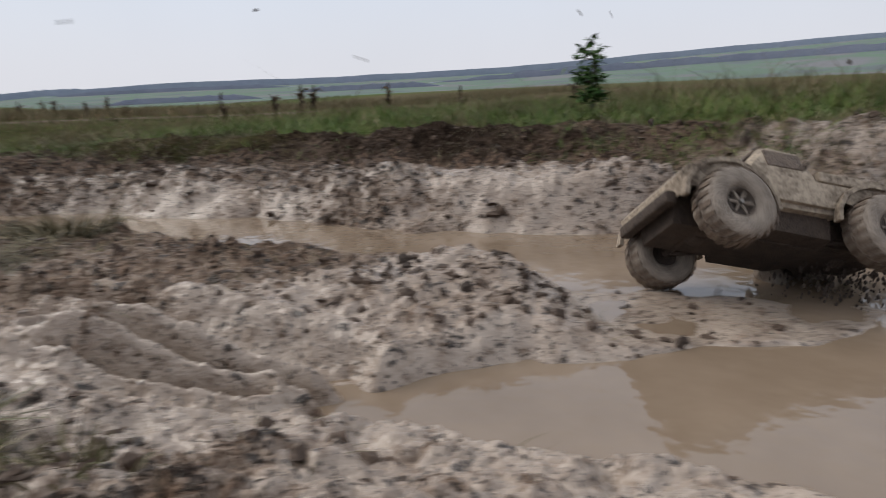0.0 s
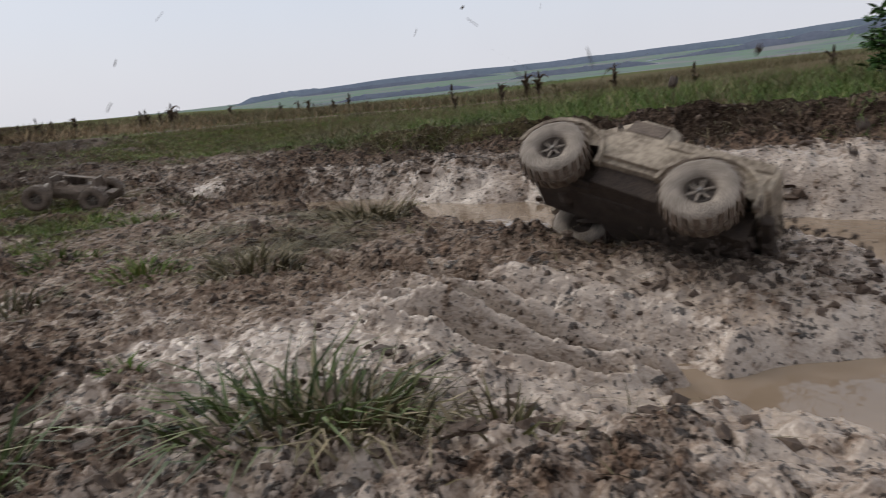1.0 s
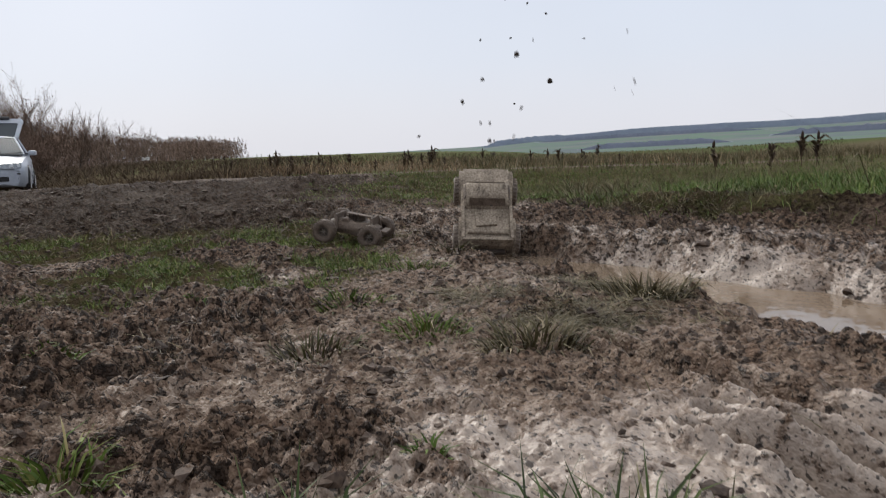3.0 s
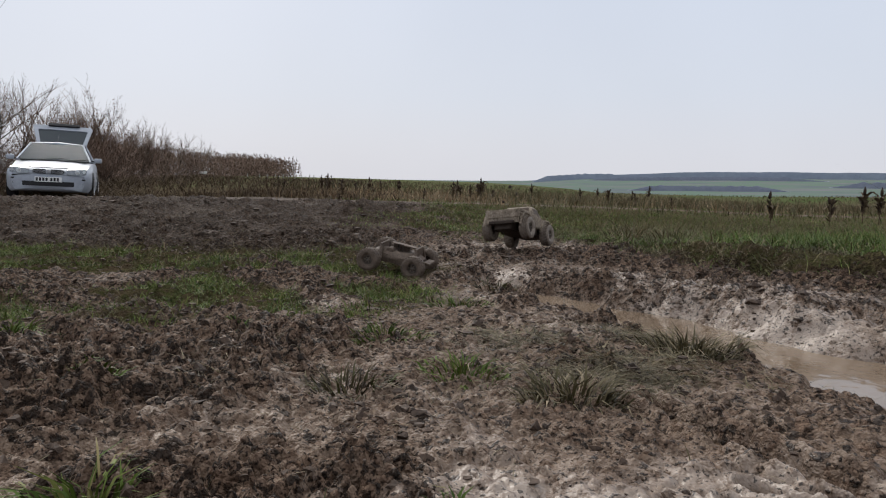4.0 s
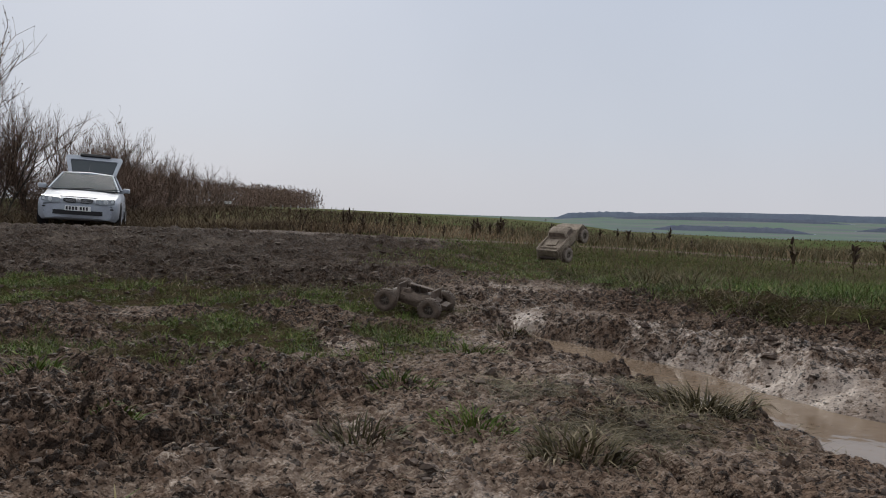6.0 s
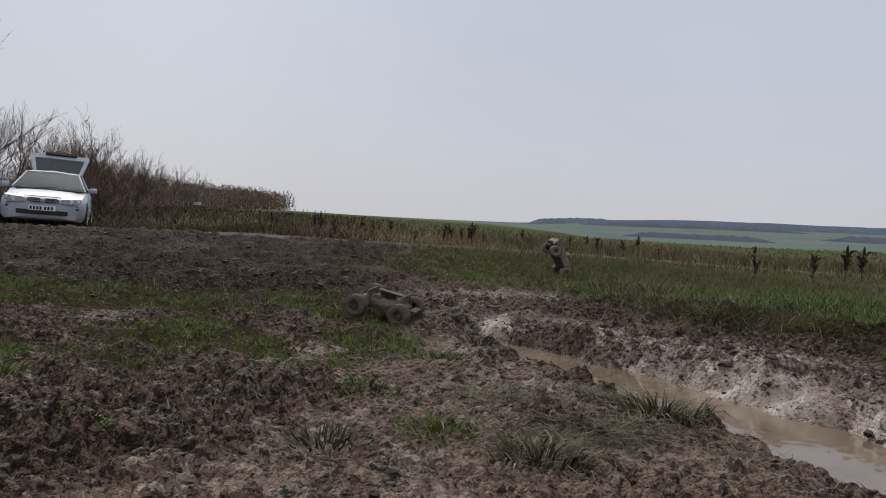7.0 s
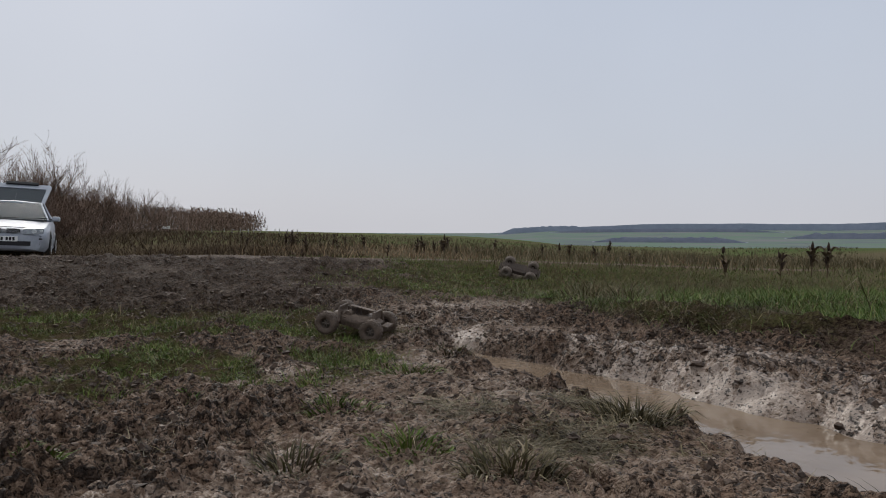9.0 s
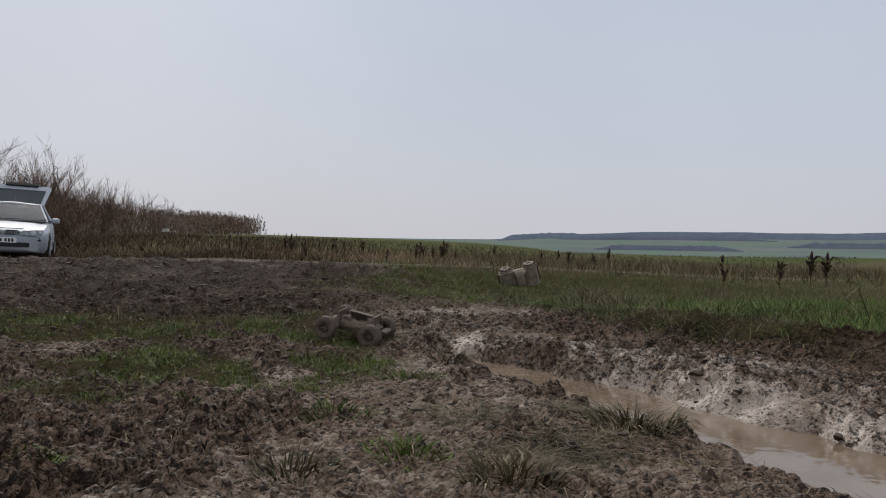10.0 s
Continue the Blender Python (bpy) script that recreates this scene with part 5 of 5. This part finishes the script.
def make_stubble():
    np.random.seed(12)
    n = 6500
    y = 14.6 + 14.0 * np.random.uniform(0, 1, n) ** 1.3
    x = np.random.uniform(-0.26, 0.45, n) * y + np.random.normal(0, 0.6, n)
    keep = np.random.uniform(0, 1, n) < np.where(x < 0.05 * y, 0.85, 0.35) * smooth(fbm(x, y, 1.5, 2, 131), -0.6, 0.2)
    x, y = x[keep], y[keep]
    n = len(x)
    me = blades("maize_stubble", x, y, land(x, y)[0] - 0.02, np.random.uniform(0.08, 0.36, n), np.random.uniform(0.010, 0.022, n), np.random.uniform(0, 0.7, n), np.random.uniform(0, 6.28, n), STRAW, 0.5)
    tagged(new("maize_stubble", me), "dry tan maize stubble along the field edge", "stubble", kind="stuff")
    n = 9000
    y = 22 + 70 * np.random.uniform(0, 1, n) ** 1.5
    x = np.random.uniform(-0.30, 0.62, n) * y
    me = blades("field_crop", x, y, land(x, y)[0] - 0.02, np.random.uniform(0.1, 0.25, n), np.random.uniform(0.03, 0.08, n), np.random.uniform(0, 0.7, n), np.random.uniform(0, 6.28, n), CROP, 0.5)
    tagged(new("field_crop", me), "low green crop in the rising field", "crop", kind="stuff")


make_stubble()


def grow(rng_, start, way, length, radius, depth, out):
    """Limbs of a bare shrub: a list of (a, b, ra, rb), parted again and again."""
    steps = 3
    p, d = Vector(start), Vector(way).normalized()
    for k in range(steps):
        q = p + d * (length / steps)
        out.append((p.copy(), q.copy(), radius * (1 - 0.25 * k / steps), radius * (1 - 0.25 * (k + 1) / steps), depth))
        if depth > 0:
            for _ in range(2):
                side = Vector((rng_.uniform(-1, 1), rng_.uniform(-1, 1), rng_.uniform(0.0, 0.9)))
                grow(rng_, q, d * 0.9 + side * 0.75, length * rng_.uniform(0.45, 0.7), radius * 0.5, depth - 1, out)
        p = q
        d = (d + Vector((rng_.uniform(-0.25, 0.25), rng_.uniform(-0.25, 0.25), rng_.uniform(0.0, 0.15)))).normalized()


def make_shrub(seed, tall, stems, buds, label):
    rr = random.Random(seed)
    ob = thing("bare_shrub", label, "shrub", "bare shrubs of the hedge")
    limbs = []
    for _ in range(stems):
        a = rr.uniform(0, 2 * math.pi)
        grow(rr, (0.35 * math.cos(a) * rr.random(), 0.35 * math.sin(a) * rr.random(), -0.1), (0.35 * math.cos(a), 0.35 * math.sin(a), 1.0), tall * rr.uniform(0.45, 0.62), 0.018 * tall / 2.2, 3, limbs)
    trunk, twig_v, twig_f = bmesh.new(), [], []
    for a, b, ra, rb, depth in limbs:
        if depth >= 2:
            tube(trunk, a, b, ra, rb, 6)
            continue
        d = (b - a).normalized()
        u = d.orthogonal().normalized()
        v = d.cross(u)
        i = len(twig_v)
        ra, rb = max(ra, 0.004), max(rb, 0.003)
        for p, r in ((a, ra), (b, rb)):
            for k in range(3):
                c = 2 * math.pi * k / 3
                twig_v.append(p + u * (r * math.cos(c)) + v * (r * math.sin(c)))
        for k in range(3):
            twig_f.append((i + k, i + (k + 1) % 3, i + 3 + (k + 1) % 3, i + 3 + k))
        if buds and depth == 0 and rr.random() < 0.3:
            i = len(twig_v)
            s = rr.uniform(0.02, 0.05)
            w = Vector((rr.uniform(-1, 1), rr.uniform(-1, 1), rr.uniform(-1, 1))).normalized()
            twig_v += [b, b + w * s + u * s * 0.5, b + w * s * 1.8, b + w * s - u * s * 0.5]
            twig_f.append((i, i + 1, i + 2, i + 3))
    part("trunk", trunk, BARK, ob)
    tw = new("crown", mesh_from("crown", twig_v, twig_f, False, TWIG))
    tw.parent = ob
    return ob


s1 = make_shrub(11, 4.6, 5, True, "tall bare shrub with a few withered leaves")
s2 = make_shrub(12, 3.4, 6, False, "bare grey-brown hedge shrub")
s3 = make_shrub(13, 2.6, 7, False, "low bare hedge shrub")
s4 = make_shrub(14, 3.6, 3, True, "thin bare sapling in the hedge")
for ob, x, y in ((s1, -16.2, 18.6), (s2, -15.0, 20.6), (s3, -12.8, 20.0), (s4, -16.6, 27.0)):
    ob.matrix_basis = plant(ob, x, y)
rng = random.Random(8)
HEDGE = [(-17.5, 14.5), (-15.5, 17.5), (-13.5, 20.0), (-14.5, 24.0), (-17.0, 30.0), (-22.5, 45.0), (-32.0, 75.0), (-50.0, 150.0), (-66.0, 233.0)]


def along(line, u):
    n = len(line) - 1
    i = min(int(u), n - 1)
    f = u - i
    return line[i][0] + f * (line[i + 1][0] - line[i][0]), line[i][1] + f * (line[i + 1][1] - line[i][1])


for k in range(28):
    u = 0.2 + 6.0 * k / 28
    x, y = along(HEDGE, u)
    x, y = x + rng.uniform(-1.6, 0.9), y + rng.uniform(-0.6, 1.6)
    src = (s1, s2, s2, s3, s4, s3)[k % 6] if u < 1.6 else (s2, s3, s3, s4)[k % 4]
    size = (1.0 if u < 1.5 else 0.62 if u < 3.5 else 1.1) * rng.uniform(0.75, 1.0)
    copy_thing(src, plant(src, x, y, rng.uniform(0, 360)) @ Matrix.Diagonal((size, size, size, 1)))


for x, y, size, turn in ((-15.0, 16.9, 1.1, 30), (-15.9, 17.8, 1.1, 140), (-14.6, 18.4, 0.75, 250), (-15.4, 16.2, 0.95, 80)):
    copy_thing(s1, plant(s1, x, y, turn) @ Matrix.Diagonal((size, size, size, 1)))


def make_scrub():
    """The brown thicket below and behind the shrubs, thinning into the distance."""
    np.random.seed(21)
    n = 76000
    u = 8 * np.random.uniform(0, 1, n) ** 1.05
    pts = np.array(HEDGE)
    i = np.clip(u.astype(int), 0, 7)
    f = (u - i)[:, None]
    p = pts[i] * (1 - f) + pts[i + 1] * f
    depth = np.hypot(p[:, 0], p[:, 1])
    p = p + np.clip(np.random.normal(0, 1, (n, 2)), -1.4, 1.4) * (0.6 + depth * 0.018)[:, None] + np.stack([-0.5 - depth * 0.02, 0.6 + depth * 0.02], -1)
    tall = np.interp(u, [0, 1, 2, 3, 4, 5, 6, 7, 8], [2.6, 2.1, 1.9, 2.2, 2.7, 3.0, 3.7, 6.2, 7.4])
    wave = 0.82 + 0.16 * vnoise(u * 6, u * 0, 5) + 0.17 * vnoise(u * 25, u * 0, 6)
    base = land(p[:, 0], p[:, 1])[0]
    lift = np.random.uniform(0, 0.86, n)
    ln = tall * wave * np.random.uniform(0.08, 0.22, n)
    me = blades("hedge_thicket", p[:, 0], p[:, 1], base + lift * tall * np.clip(wave, 0.4, 1.2) - 0.05, ln, np.interp(depth, [15, 60, 240], [0.007, 0.038, 0.26]) * np.random.uniform(0.6, 1.4, n), np.random.uniform(0.1, 1.3, n), np.random.uniform(0, 6.28, n), TWIG, 0.5)
    tagged(new("hedge_thicket", me), "dense brown winter thicket along the field", "hedge", kind="stuff")
    n = 16000
    y = 14.8 + 60 * np.random.uniform(0, 1, n) ** 2.2
    x = -y * (0.10 + 0.65 * np.random.uniform(0, 1, n) ** 0.6)
    me = blades("rough_grass", x, y, land(x, y)[0] - 0.02, np.random.uniform(0.1, 0.32, n) * np.interp(y, [15, 90], [1, 2.0]), np.interp(y, [15, 90], [0.02, 0.12]) * np.random.uniform(0.6, 1.4, n), np.random.uniform(0.1, 0.8, n), np.random.uniform(0, 6.28, n), BROWN, 0.6)
    tagged(new("rough_grass", me), "rough brown winter grass between track and hedge", "grass", kind="stuff")
    n = 9000
    u = 5.5 * np.random.uniform(0, 1, n)
    i = np.clip(u.astype(int), 0, 7)
    f = (u - i)[:, None]
    p = pts[i] * (1 - f) + pts[i + 1] * f
    depth = np.hypot(p[:, 0], p[:, 1])
    p = p + np.random.normal(0, 0.5, (n, 2)) * (1 + depth * 0.015)[:, None] + np.stack([0.9 + depth * 0.02, -0.8 - depth * 0.01], -1)
    me = blades("dead_bracken", p[:, 0], p[:, 1], land(p[:, 0], p[:, 1])[0] - 0.02, np.random.uniform(0.25, 0.75, n), np.interp(depth, [15, 60, 240], [0.015, 0.05, 0.2]) * np.random.uniform(0.6, 1.4, n), np.random.uniform(0.4, 1.2, n), np.random.uniform(0, 6.28, n), BROWN, 0.6)
    tagged(new("dead_bracken", me), "dead brown grass and bracken below the hedge", "undergrowth", kind="stuff")


make_scrub()
rng = random.Random(31)
guard = part("tree_guard", tube(bmesh.new(), (0, 0, 0), (0, 0, 0.6), 0.05, 0.05, 8), surface("dull_plastic_tube", (0.22, 0.22, 0.2), (0.32, 0.31, 0.28), 0.7, size=5))
tagged(guard, "pale plastic guard round a young tree", "tree guard", "tree guards")
guard.matrix_basis = plant(guard, -27.0, 78.0)
for k in range(12):
    copy_thing(guard, plant(guard, -26.0 + 0.55 * k + rng.uniform(-0.2, 0.2), 80.0 + k * 1.1, 0))
sign = thing("sign", "small white sign on a post by the hedge", "sign", m=plant(None, -29.0, 70.0, 20))
part("board", box(bmesh.new(), (0, 0, 0.62), (0.75, 0.03, 0.3), (0, 0, 0), 0.01), WHITE, sign)
part("post", tube(bmesh.new(), (0, 0.03, -0.1), (0, 0.03, 0.75), 0.03, 0.03, 8), STEM, sign)


def make_sapling(x, y, tall):
    rr = random.Random(41)
    ob = thing("sapling", "small green leafy sapling in the grass", "sapling", m=pose(x, y, height(x, y)))
    limbs, trunk = [], bmesh.new()
    tube(trunk, (0, 0, -0.05), (0.02, 0, tall * 0.55), 0.014, 0.009, 7)
    tube(trunk, (0.02, 0, tall * 0.55), (0.0, 0.02, tall * 0.95), 0.009, 0.004, 7)
    v, f = [], []
    for k in range(26):
        h = tall * rr.uniform(0.18, 0.95)
        a = rr.uniform(0, 2 * math.pi)
        reach = tall * (0.24 if 0.35 < h / tall < 0.8 else 0.15) * rr.uniform(0.6, 1.2)
        tip = Vector((reach * math.cos(a), reach * math.sin(a), h + reach * rr.uniform(0.0, 0.6)))
        tube(trunk, (0.01, 0, h), tip, 0.004, 0.002, 5)
        for j in range(20):
            c = Vector((0.01, 0, h)).lerp(tip, rr.uniform(0.35, 1.1)) + Vector((rr.uniform(-1, 1), rr.uniform(-1, 1), rr.uniform(-1, 1))) * 0.02
            d = Vector((rr.uniform(-1, 1), rr.uniform(-1, 1), rr.uniform(-0.6, 0.6))).normalized()
            n = d.cross(Vector((rr.uniform(-0.4, 0.4), rr.uniform(-0.4, 0.4), 1))).normalized()
            s = rr.uniform(0.03, 0.062)
            i = len(v)
            v += [c, c + d * s * 0.5 + n * s * 0.36, c + d * s * 1.2, c + d * s * 0.5 - n * s * 0.36, c + d * s * 0.6 + Vector((0, 0, s * 0.12))]
            f += [(i, i + 1, i + 4), (i + 1, i + 2, i + 4), (i + 2, i + 3, i + 4), (i + 3, i, i + 4)]
    part("trunk", trunk, BARK, ob)
    lv = new("crown", mesh_from("crown", v, f, False, LEAF))
    lv.parent = ob
    return ob


make_sapling(4.27, 2.83, 0.58)


# ---- far woods and hills ----
def far_wood(name, label, material, az0, az1, dist, tall, depth, seed, rough=0.5, lift=0.0):
    """A belt of woodland seen from afar: a long rounded mass with a ragged top."""
    n = 160
    v, f = [], []
    for i in range(n + 1):
        a = radians(az0 + (az1 - az0) * i / n)
        e = min(1.0, 6.0 * min(i, n - i) / n)
        for k, (dd, hh) in enumerate(((0, 0), (0.0, 0.6), (0.002, 1.0), (0.2, 0.6), (0.2, 0))):
            r = dist + dd * depth
            x, y = r * math.sin(a), r * math.cos(a)
            g = float(land(np.array([x]), np.array([y]), False)[0][0])
            jag = 1 + rough * (noise.noise(Vector((i * 0.16, 0, seed))) + 0.35 * noise.noise(Vector((i * 0.9, 0, seed))))
            v.append((x, y, g + lift + hh * tall * jag * e - (2.0 if hh == 0 else 0)))
    for i in range(n):
        for k in range(4):
            a = i * 5 + k
            f.append((a, a + 5, a + 6, a + 1))
    return tagged(new(name, mesh_from(name, v, f, False, material)), label, "woodland", kind="stuff")


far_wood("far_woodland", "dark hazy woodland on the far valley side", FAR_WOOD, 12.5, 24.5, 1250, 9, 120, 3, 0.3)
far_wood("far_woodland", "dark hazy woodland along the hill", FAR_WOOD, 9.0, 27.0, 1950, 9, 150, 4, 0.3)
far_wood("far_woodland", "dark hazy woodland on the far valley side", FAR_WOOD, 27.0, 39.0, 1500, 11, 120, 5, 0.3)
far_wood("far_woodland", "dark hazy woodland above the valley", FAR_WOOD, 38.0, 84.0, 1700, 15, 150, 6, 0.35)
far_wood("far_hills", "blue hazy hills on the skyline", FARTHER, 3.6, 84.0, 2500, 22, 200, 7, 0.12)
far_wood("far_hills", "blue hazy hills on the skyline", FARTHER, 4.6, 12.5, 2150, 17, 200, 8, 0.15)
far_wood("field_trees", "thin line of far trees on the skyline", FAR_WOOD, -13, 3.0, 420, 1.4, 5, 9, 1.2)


# ---- mud in flight ----
def make_flying_clods():
    rr = random.Random(77)
    made = []
    for k in range(200):
        bm = bmesh.new()
        bmesh.ops.create_icosphere(bm, subdivisions=1, radius=rr.choice((0.006, 0.008, 0.010, 0.013, 0.017)) if k < 130 else rr.choice((0.004, 0.005, 0.007, 0.009) if k < 172 else (0.008, 0.010, 0.014, 0.02)))
        for v in bm.verts:
            v.co *= rr.uniform(0.55, 1.4)
        ob = part("mud_clod", bm, MUD_WET)
        tagged(ob, "lump of dark mud thrown up by the wheels", "mud clod", "flying mud clods")
        made.append(ob)
    return made


CLODS = make_flying_clods()


def make_spray(seed, count, reach, tall):
    """A burst of mud drops and strings, one rigid piece."""
    rr = random.Random(seed)
    bm = bmesh.new()
    for k in range(count):
        a, r = rr.uniform(0, 2 * math.pi), reach * rr.random() ** 0.7
        h = tall * rr.random() ** 1.6 * (1.1 - 0.6 * r / reach)
        s = rr.uniform(0.0012, 0.0055)
        made = bmesh.ops.create_icosphere(bm, subdivisions=1, radius=s)["verts"]
        k2 = rr.uniform(0.7, 2.4)
        for v in made:
            v.co = Vector((v.co.x * rr.uniform(0.7, 1.3), v.co.y * rr.uniform(0.7, 1.3), v.co.z * k2)) + Vector((r * math.cos(a), r * math.sin(a), h))
    ob = part("mud_spray", bm, MUD_WET)
    return tagged(ob, "spray of dark mud drops behind the spinning wheels", "mud spray", "mud sprays", "stuff")


SPRAYS = [make_spray(91, 700, 0.20, 0.20), make_spray(92, 600, 0.26, 0.14), make_spray(93, 380, 0.16, 0.30)]


# ---- what moves ----
TRUCK_ROWS = [
    (0.0, 2.197, 0.561, 0.002, 35, -13, 149), (0.2, 1.95, 0.72, 0.05, 48, -16, 137), (0.5, 1.607, 0.925, 0.119, 53, -16, 125), (0.7, 1.495, 1.088, 0.129, 53, -15, 121),
    (1.0, 1.255, 1.386, 0.085, 51, -14, 114), (1.2, 1.077, 1.635, 0.055, 42, -15, 112), (1.35, 1.02, 1.87, 0.06, 18, -12, 105), (1.5, 0.983, 2.10, 0.074, -4, -9, 99), (1.8, 0.88, 2.503, 0.10, -11, -10, 100),
    (2.0, 0.80, 2.93, 0.09, -10, -9, 95), (2.5, 0.515, 3.72, 0.10, 2, -27, 76), (3.0, 0.315, 4.65, 0.13, 6, -43, 84), (3.2, 0.30, 4.98, 0.13, 4, -40, 84), (3.7, 0.32, 5.7, 0.11, -4, -10, 75),
    (4.1, 0.34, 6.4, 0.18, -8, 22, 55), (4.3, 0.35, 6.7, 0.23, -12, 36, 45), (4.5, 0.364, 6.893, 0.234, -12, 34, 41), (4.7, 0.42, 7.1, 0.19, -12, 26, 42), (5.0, 0.48, 7.4, 0.12, -10, 15, 46), (5.2, 0.55, 7.6, 0.15, -9, -18, 50), (5.5, 0.615, 7.789, 0.27, -7, -44, 53),
    (5.7, 0.66, 8.0, 0.33, 2, -58, 62),
]
# from here the truck tumbles over its side: places, and the three axes turned by steps
TUMBLE = [
    (6.1, 0.92, 9.4, 0.34, 0, -22, 45), (6.5, 1.22, 10.7, 0.27, 0, 18, 20), (6.8, 1.42, 11.5, 0.18, 4, 50, 0), (7.0, 1.54, 11.8, 0.08, 10, 60, 24), (7.3, 1.51, 12.2, 0.08, 0, 86, -66),
    (8.0, 1.40, 12.3, -0.08, 5, 0, -3), (8.2, 1.37, 12.3, -0.07, -6, 4, -14), (8.5, 1.345, 12.15, -0.01, -76, 2, -8), (8.7, 1.39, 12.2, 0.03, -115, 8, -8),
    (9.0, 1.42, 12.2, 0.05, -150, 13, -11), (9.2, 1.42, 12.2, 0.08, -166, 8, -8), (9.5, 1.42, 12.2, 0.09, -182, 2, -5), (9.7, 1.42, 12.2, 0.07, -208, -4, -5), (9.85, 1.42, 12.2, 0.05, -232, -9, -5), (10.0, 1.42, 12.2, 0.03, -254, -14, -5),
]


def motions():
    rows = [(t, pose(x, y, z, rx, ry, rz)) for t, x, y, z, rx, ry, rz in TRUCK_ROWS + TUMBLE]
    # halfway over between lying on its nose and landing on its wheels
    fall, land_ = [m for t, m in rows if t in (7.3, 8.0)]
    rows += [(7.5, fall.lerp(land_, 0.3)), (7.62, fall.lerp(land_, 0.5)), (7.8, fall.lerp(land_, 0.78))]
    rows.sort(key=lambda r: r[0])
    walk(TRUCK, rows)
    # the wheels spin, fast in the mud and slower as the truck lies over
    for k, w in enumerate(TRUCK_WHEELS):
        place = w.matrix_basis.translation.copy()
        spin, turned = [], 0.0
        for i in range(101):
            t = i / 10
            spin.append((t, pose(*place, 0, turned, 0)))
            turned += 82 if t < 5.8 else (60 if t < 8.8 else 40)
        walk(w, spin)
    # lumps thrown up: each leaves the mud near the truck, flies and comes to rest
    rr = random.Random(99)
    keys = TRUCK_ROWS + TUMBLE

    def truck_at(t):
        return [float(np.interp(t, [k[0] for k in keys], [k[i] for k in keys])) for i in (1, 2)]
    for k, ob in enumerate(CLODS):
        t0 = rr.uniform(-0.5, 2.9) if k < 96 else (rr.uniform(3.7, 5.2) if k < 130 else rr.uniform(-0.75, 0.75))
        x0, y0 = truck_at(max(t0, 0))
        if t0 < 0:
            x0, y0 = x0 - 0.5 * t0, y0 + 0.4 * t0
        x0, y0 = x0 + rr.uniform(-0.12, 0.12), y0 + rr.uniform(-0.12, 0.12)
        vx, vy, vz = (rr.uniform(-1.5, 1.1), rr.uniform(-0.4, 1.6), rr.uniform(2.6, 5.4)) if k < 96 else (rr.uniform(-0.7, 0.5), rr.uniform(-0.5, 0.7), rr.uniform(2.5, 5.0))
        if k >= 130:
            # fine specks that fan out before the sky
            reach, u = (rr.uniform(-0.3, 2.3), rr.uniform(1.7, 3.4), rr.uniform(0.7, 1.25)), rr.uniform(0.4, 0.65)
            t0 = rr.uniform(-0.1, 1.5) - u
            if k >= 172:
                reach = (rr.uniform(0.0, 1.5), rr.uniform(4.2, 5.6), rr.uniform(1.0, 2.1))
                t0 = rr.uniform(2.6, 3.3) - u
            x0, y0 = truck_at(max(t0, 0))
            vx, vy, vz = (reach[0] - x0) / u, (reach[1] - y0) / u, (reach[2] + 4.905 * u * u) / u
        z0 = height(x0, y0)
        flight = 2 * vz / 9.81
        x1, y1 = x0 + vx * flight, y0 + vy * flight
        z1 = height(x1, y1)
        path = []
        t = 0.0
        if t0 > 0.05:
            path.append((0.0, pose(x0, y0, z0)))
            path.append((max(0.03, t0 - 0.03), pose(x0, y0, z0)))
        steps = 9
        for s in range(steps + 1):
            u = flight * s / steps
            if t0 + u < 0 or t0 + u > 9.9:
                continue
            z = z0 + vz * u - 4.905 * u * u + (z1 - z0) * s / steps
            path.append((t0 + u, pose(x0 + vx * u, y0 + vy * u, z, 40 * s, 25 * s, 0)))
        if len(path) < 2:
            path = [(0.0, pose(x1, y1, z1))]
        path.append((10.0, path[-1][1]))
        walk(ob, path)
    # sprays ride with the digging wheels, then fall back into the mud
    for ob, back, until, lag in ((SPRAYS[0], -0.22, 2.1, 0.0), (SPRAYS[1], -0.34, 2.6, 0.0), (SPRAYS[2], -0.25, 3.0, 0.0)):
        path = []
        for x in keys:
            if x[0] > until:
                break
            c, s = math.cos(radians(x[6])), math.sin(radians(x[6]))
            px, py = x[1] + c * back, x[2] + s * back
            path.append((x[0], pose(px, py, height(px, py) - 0.03, 0, 0, 30 * x[0])))
        last = path[-1][1].translation
        path.append((path[-1][0] + 0.25, pose(last.x, last.y, last.z - 0.42)))
        path.append((10.0, path[-1][1]))
        walk(ob, path)


motions()
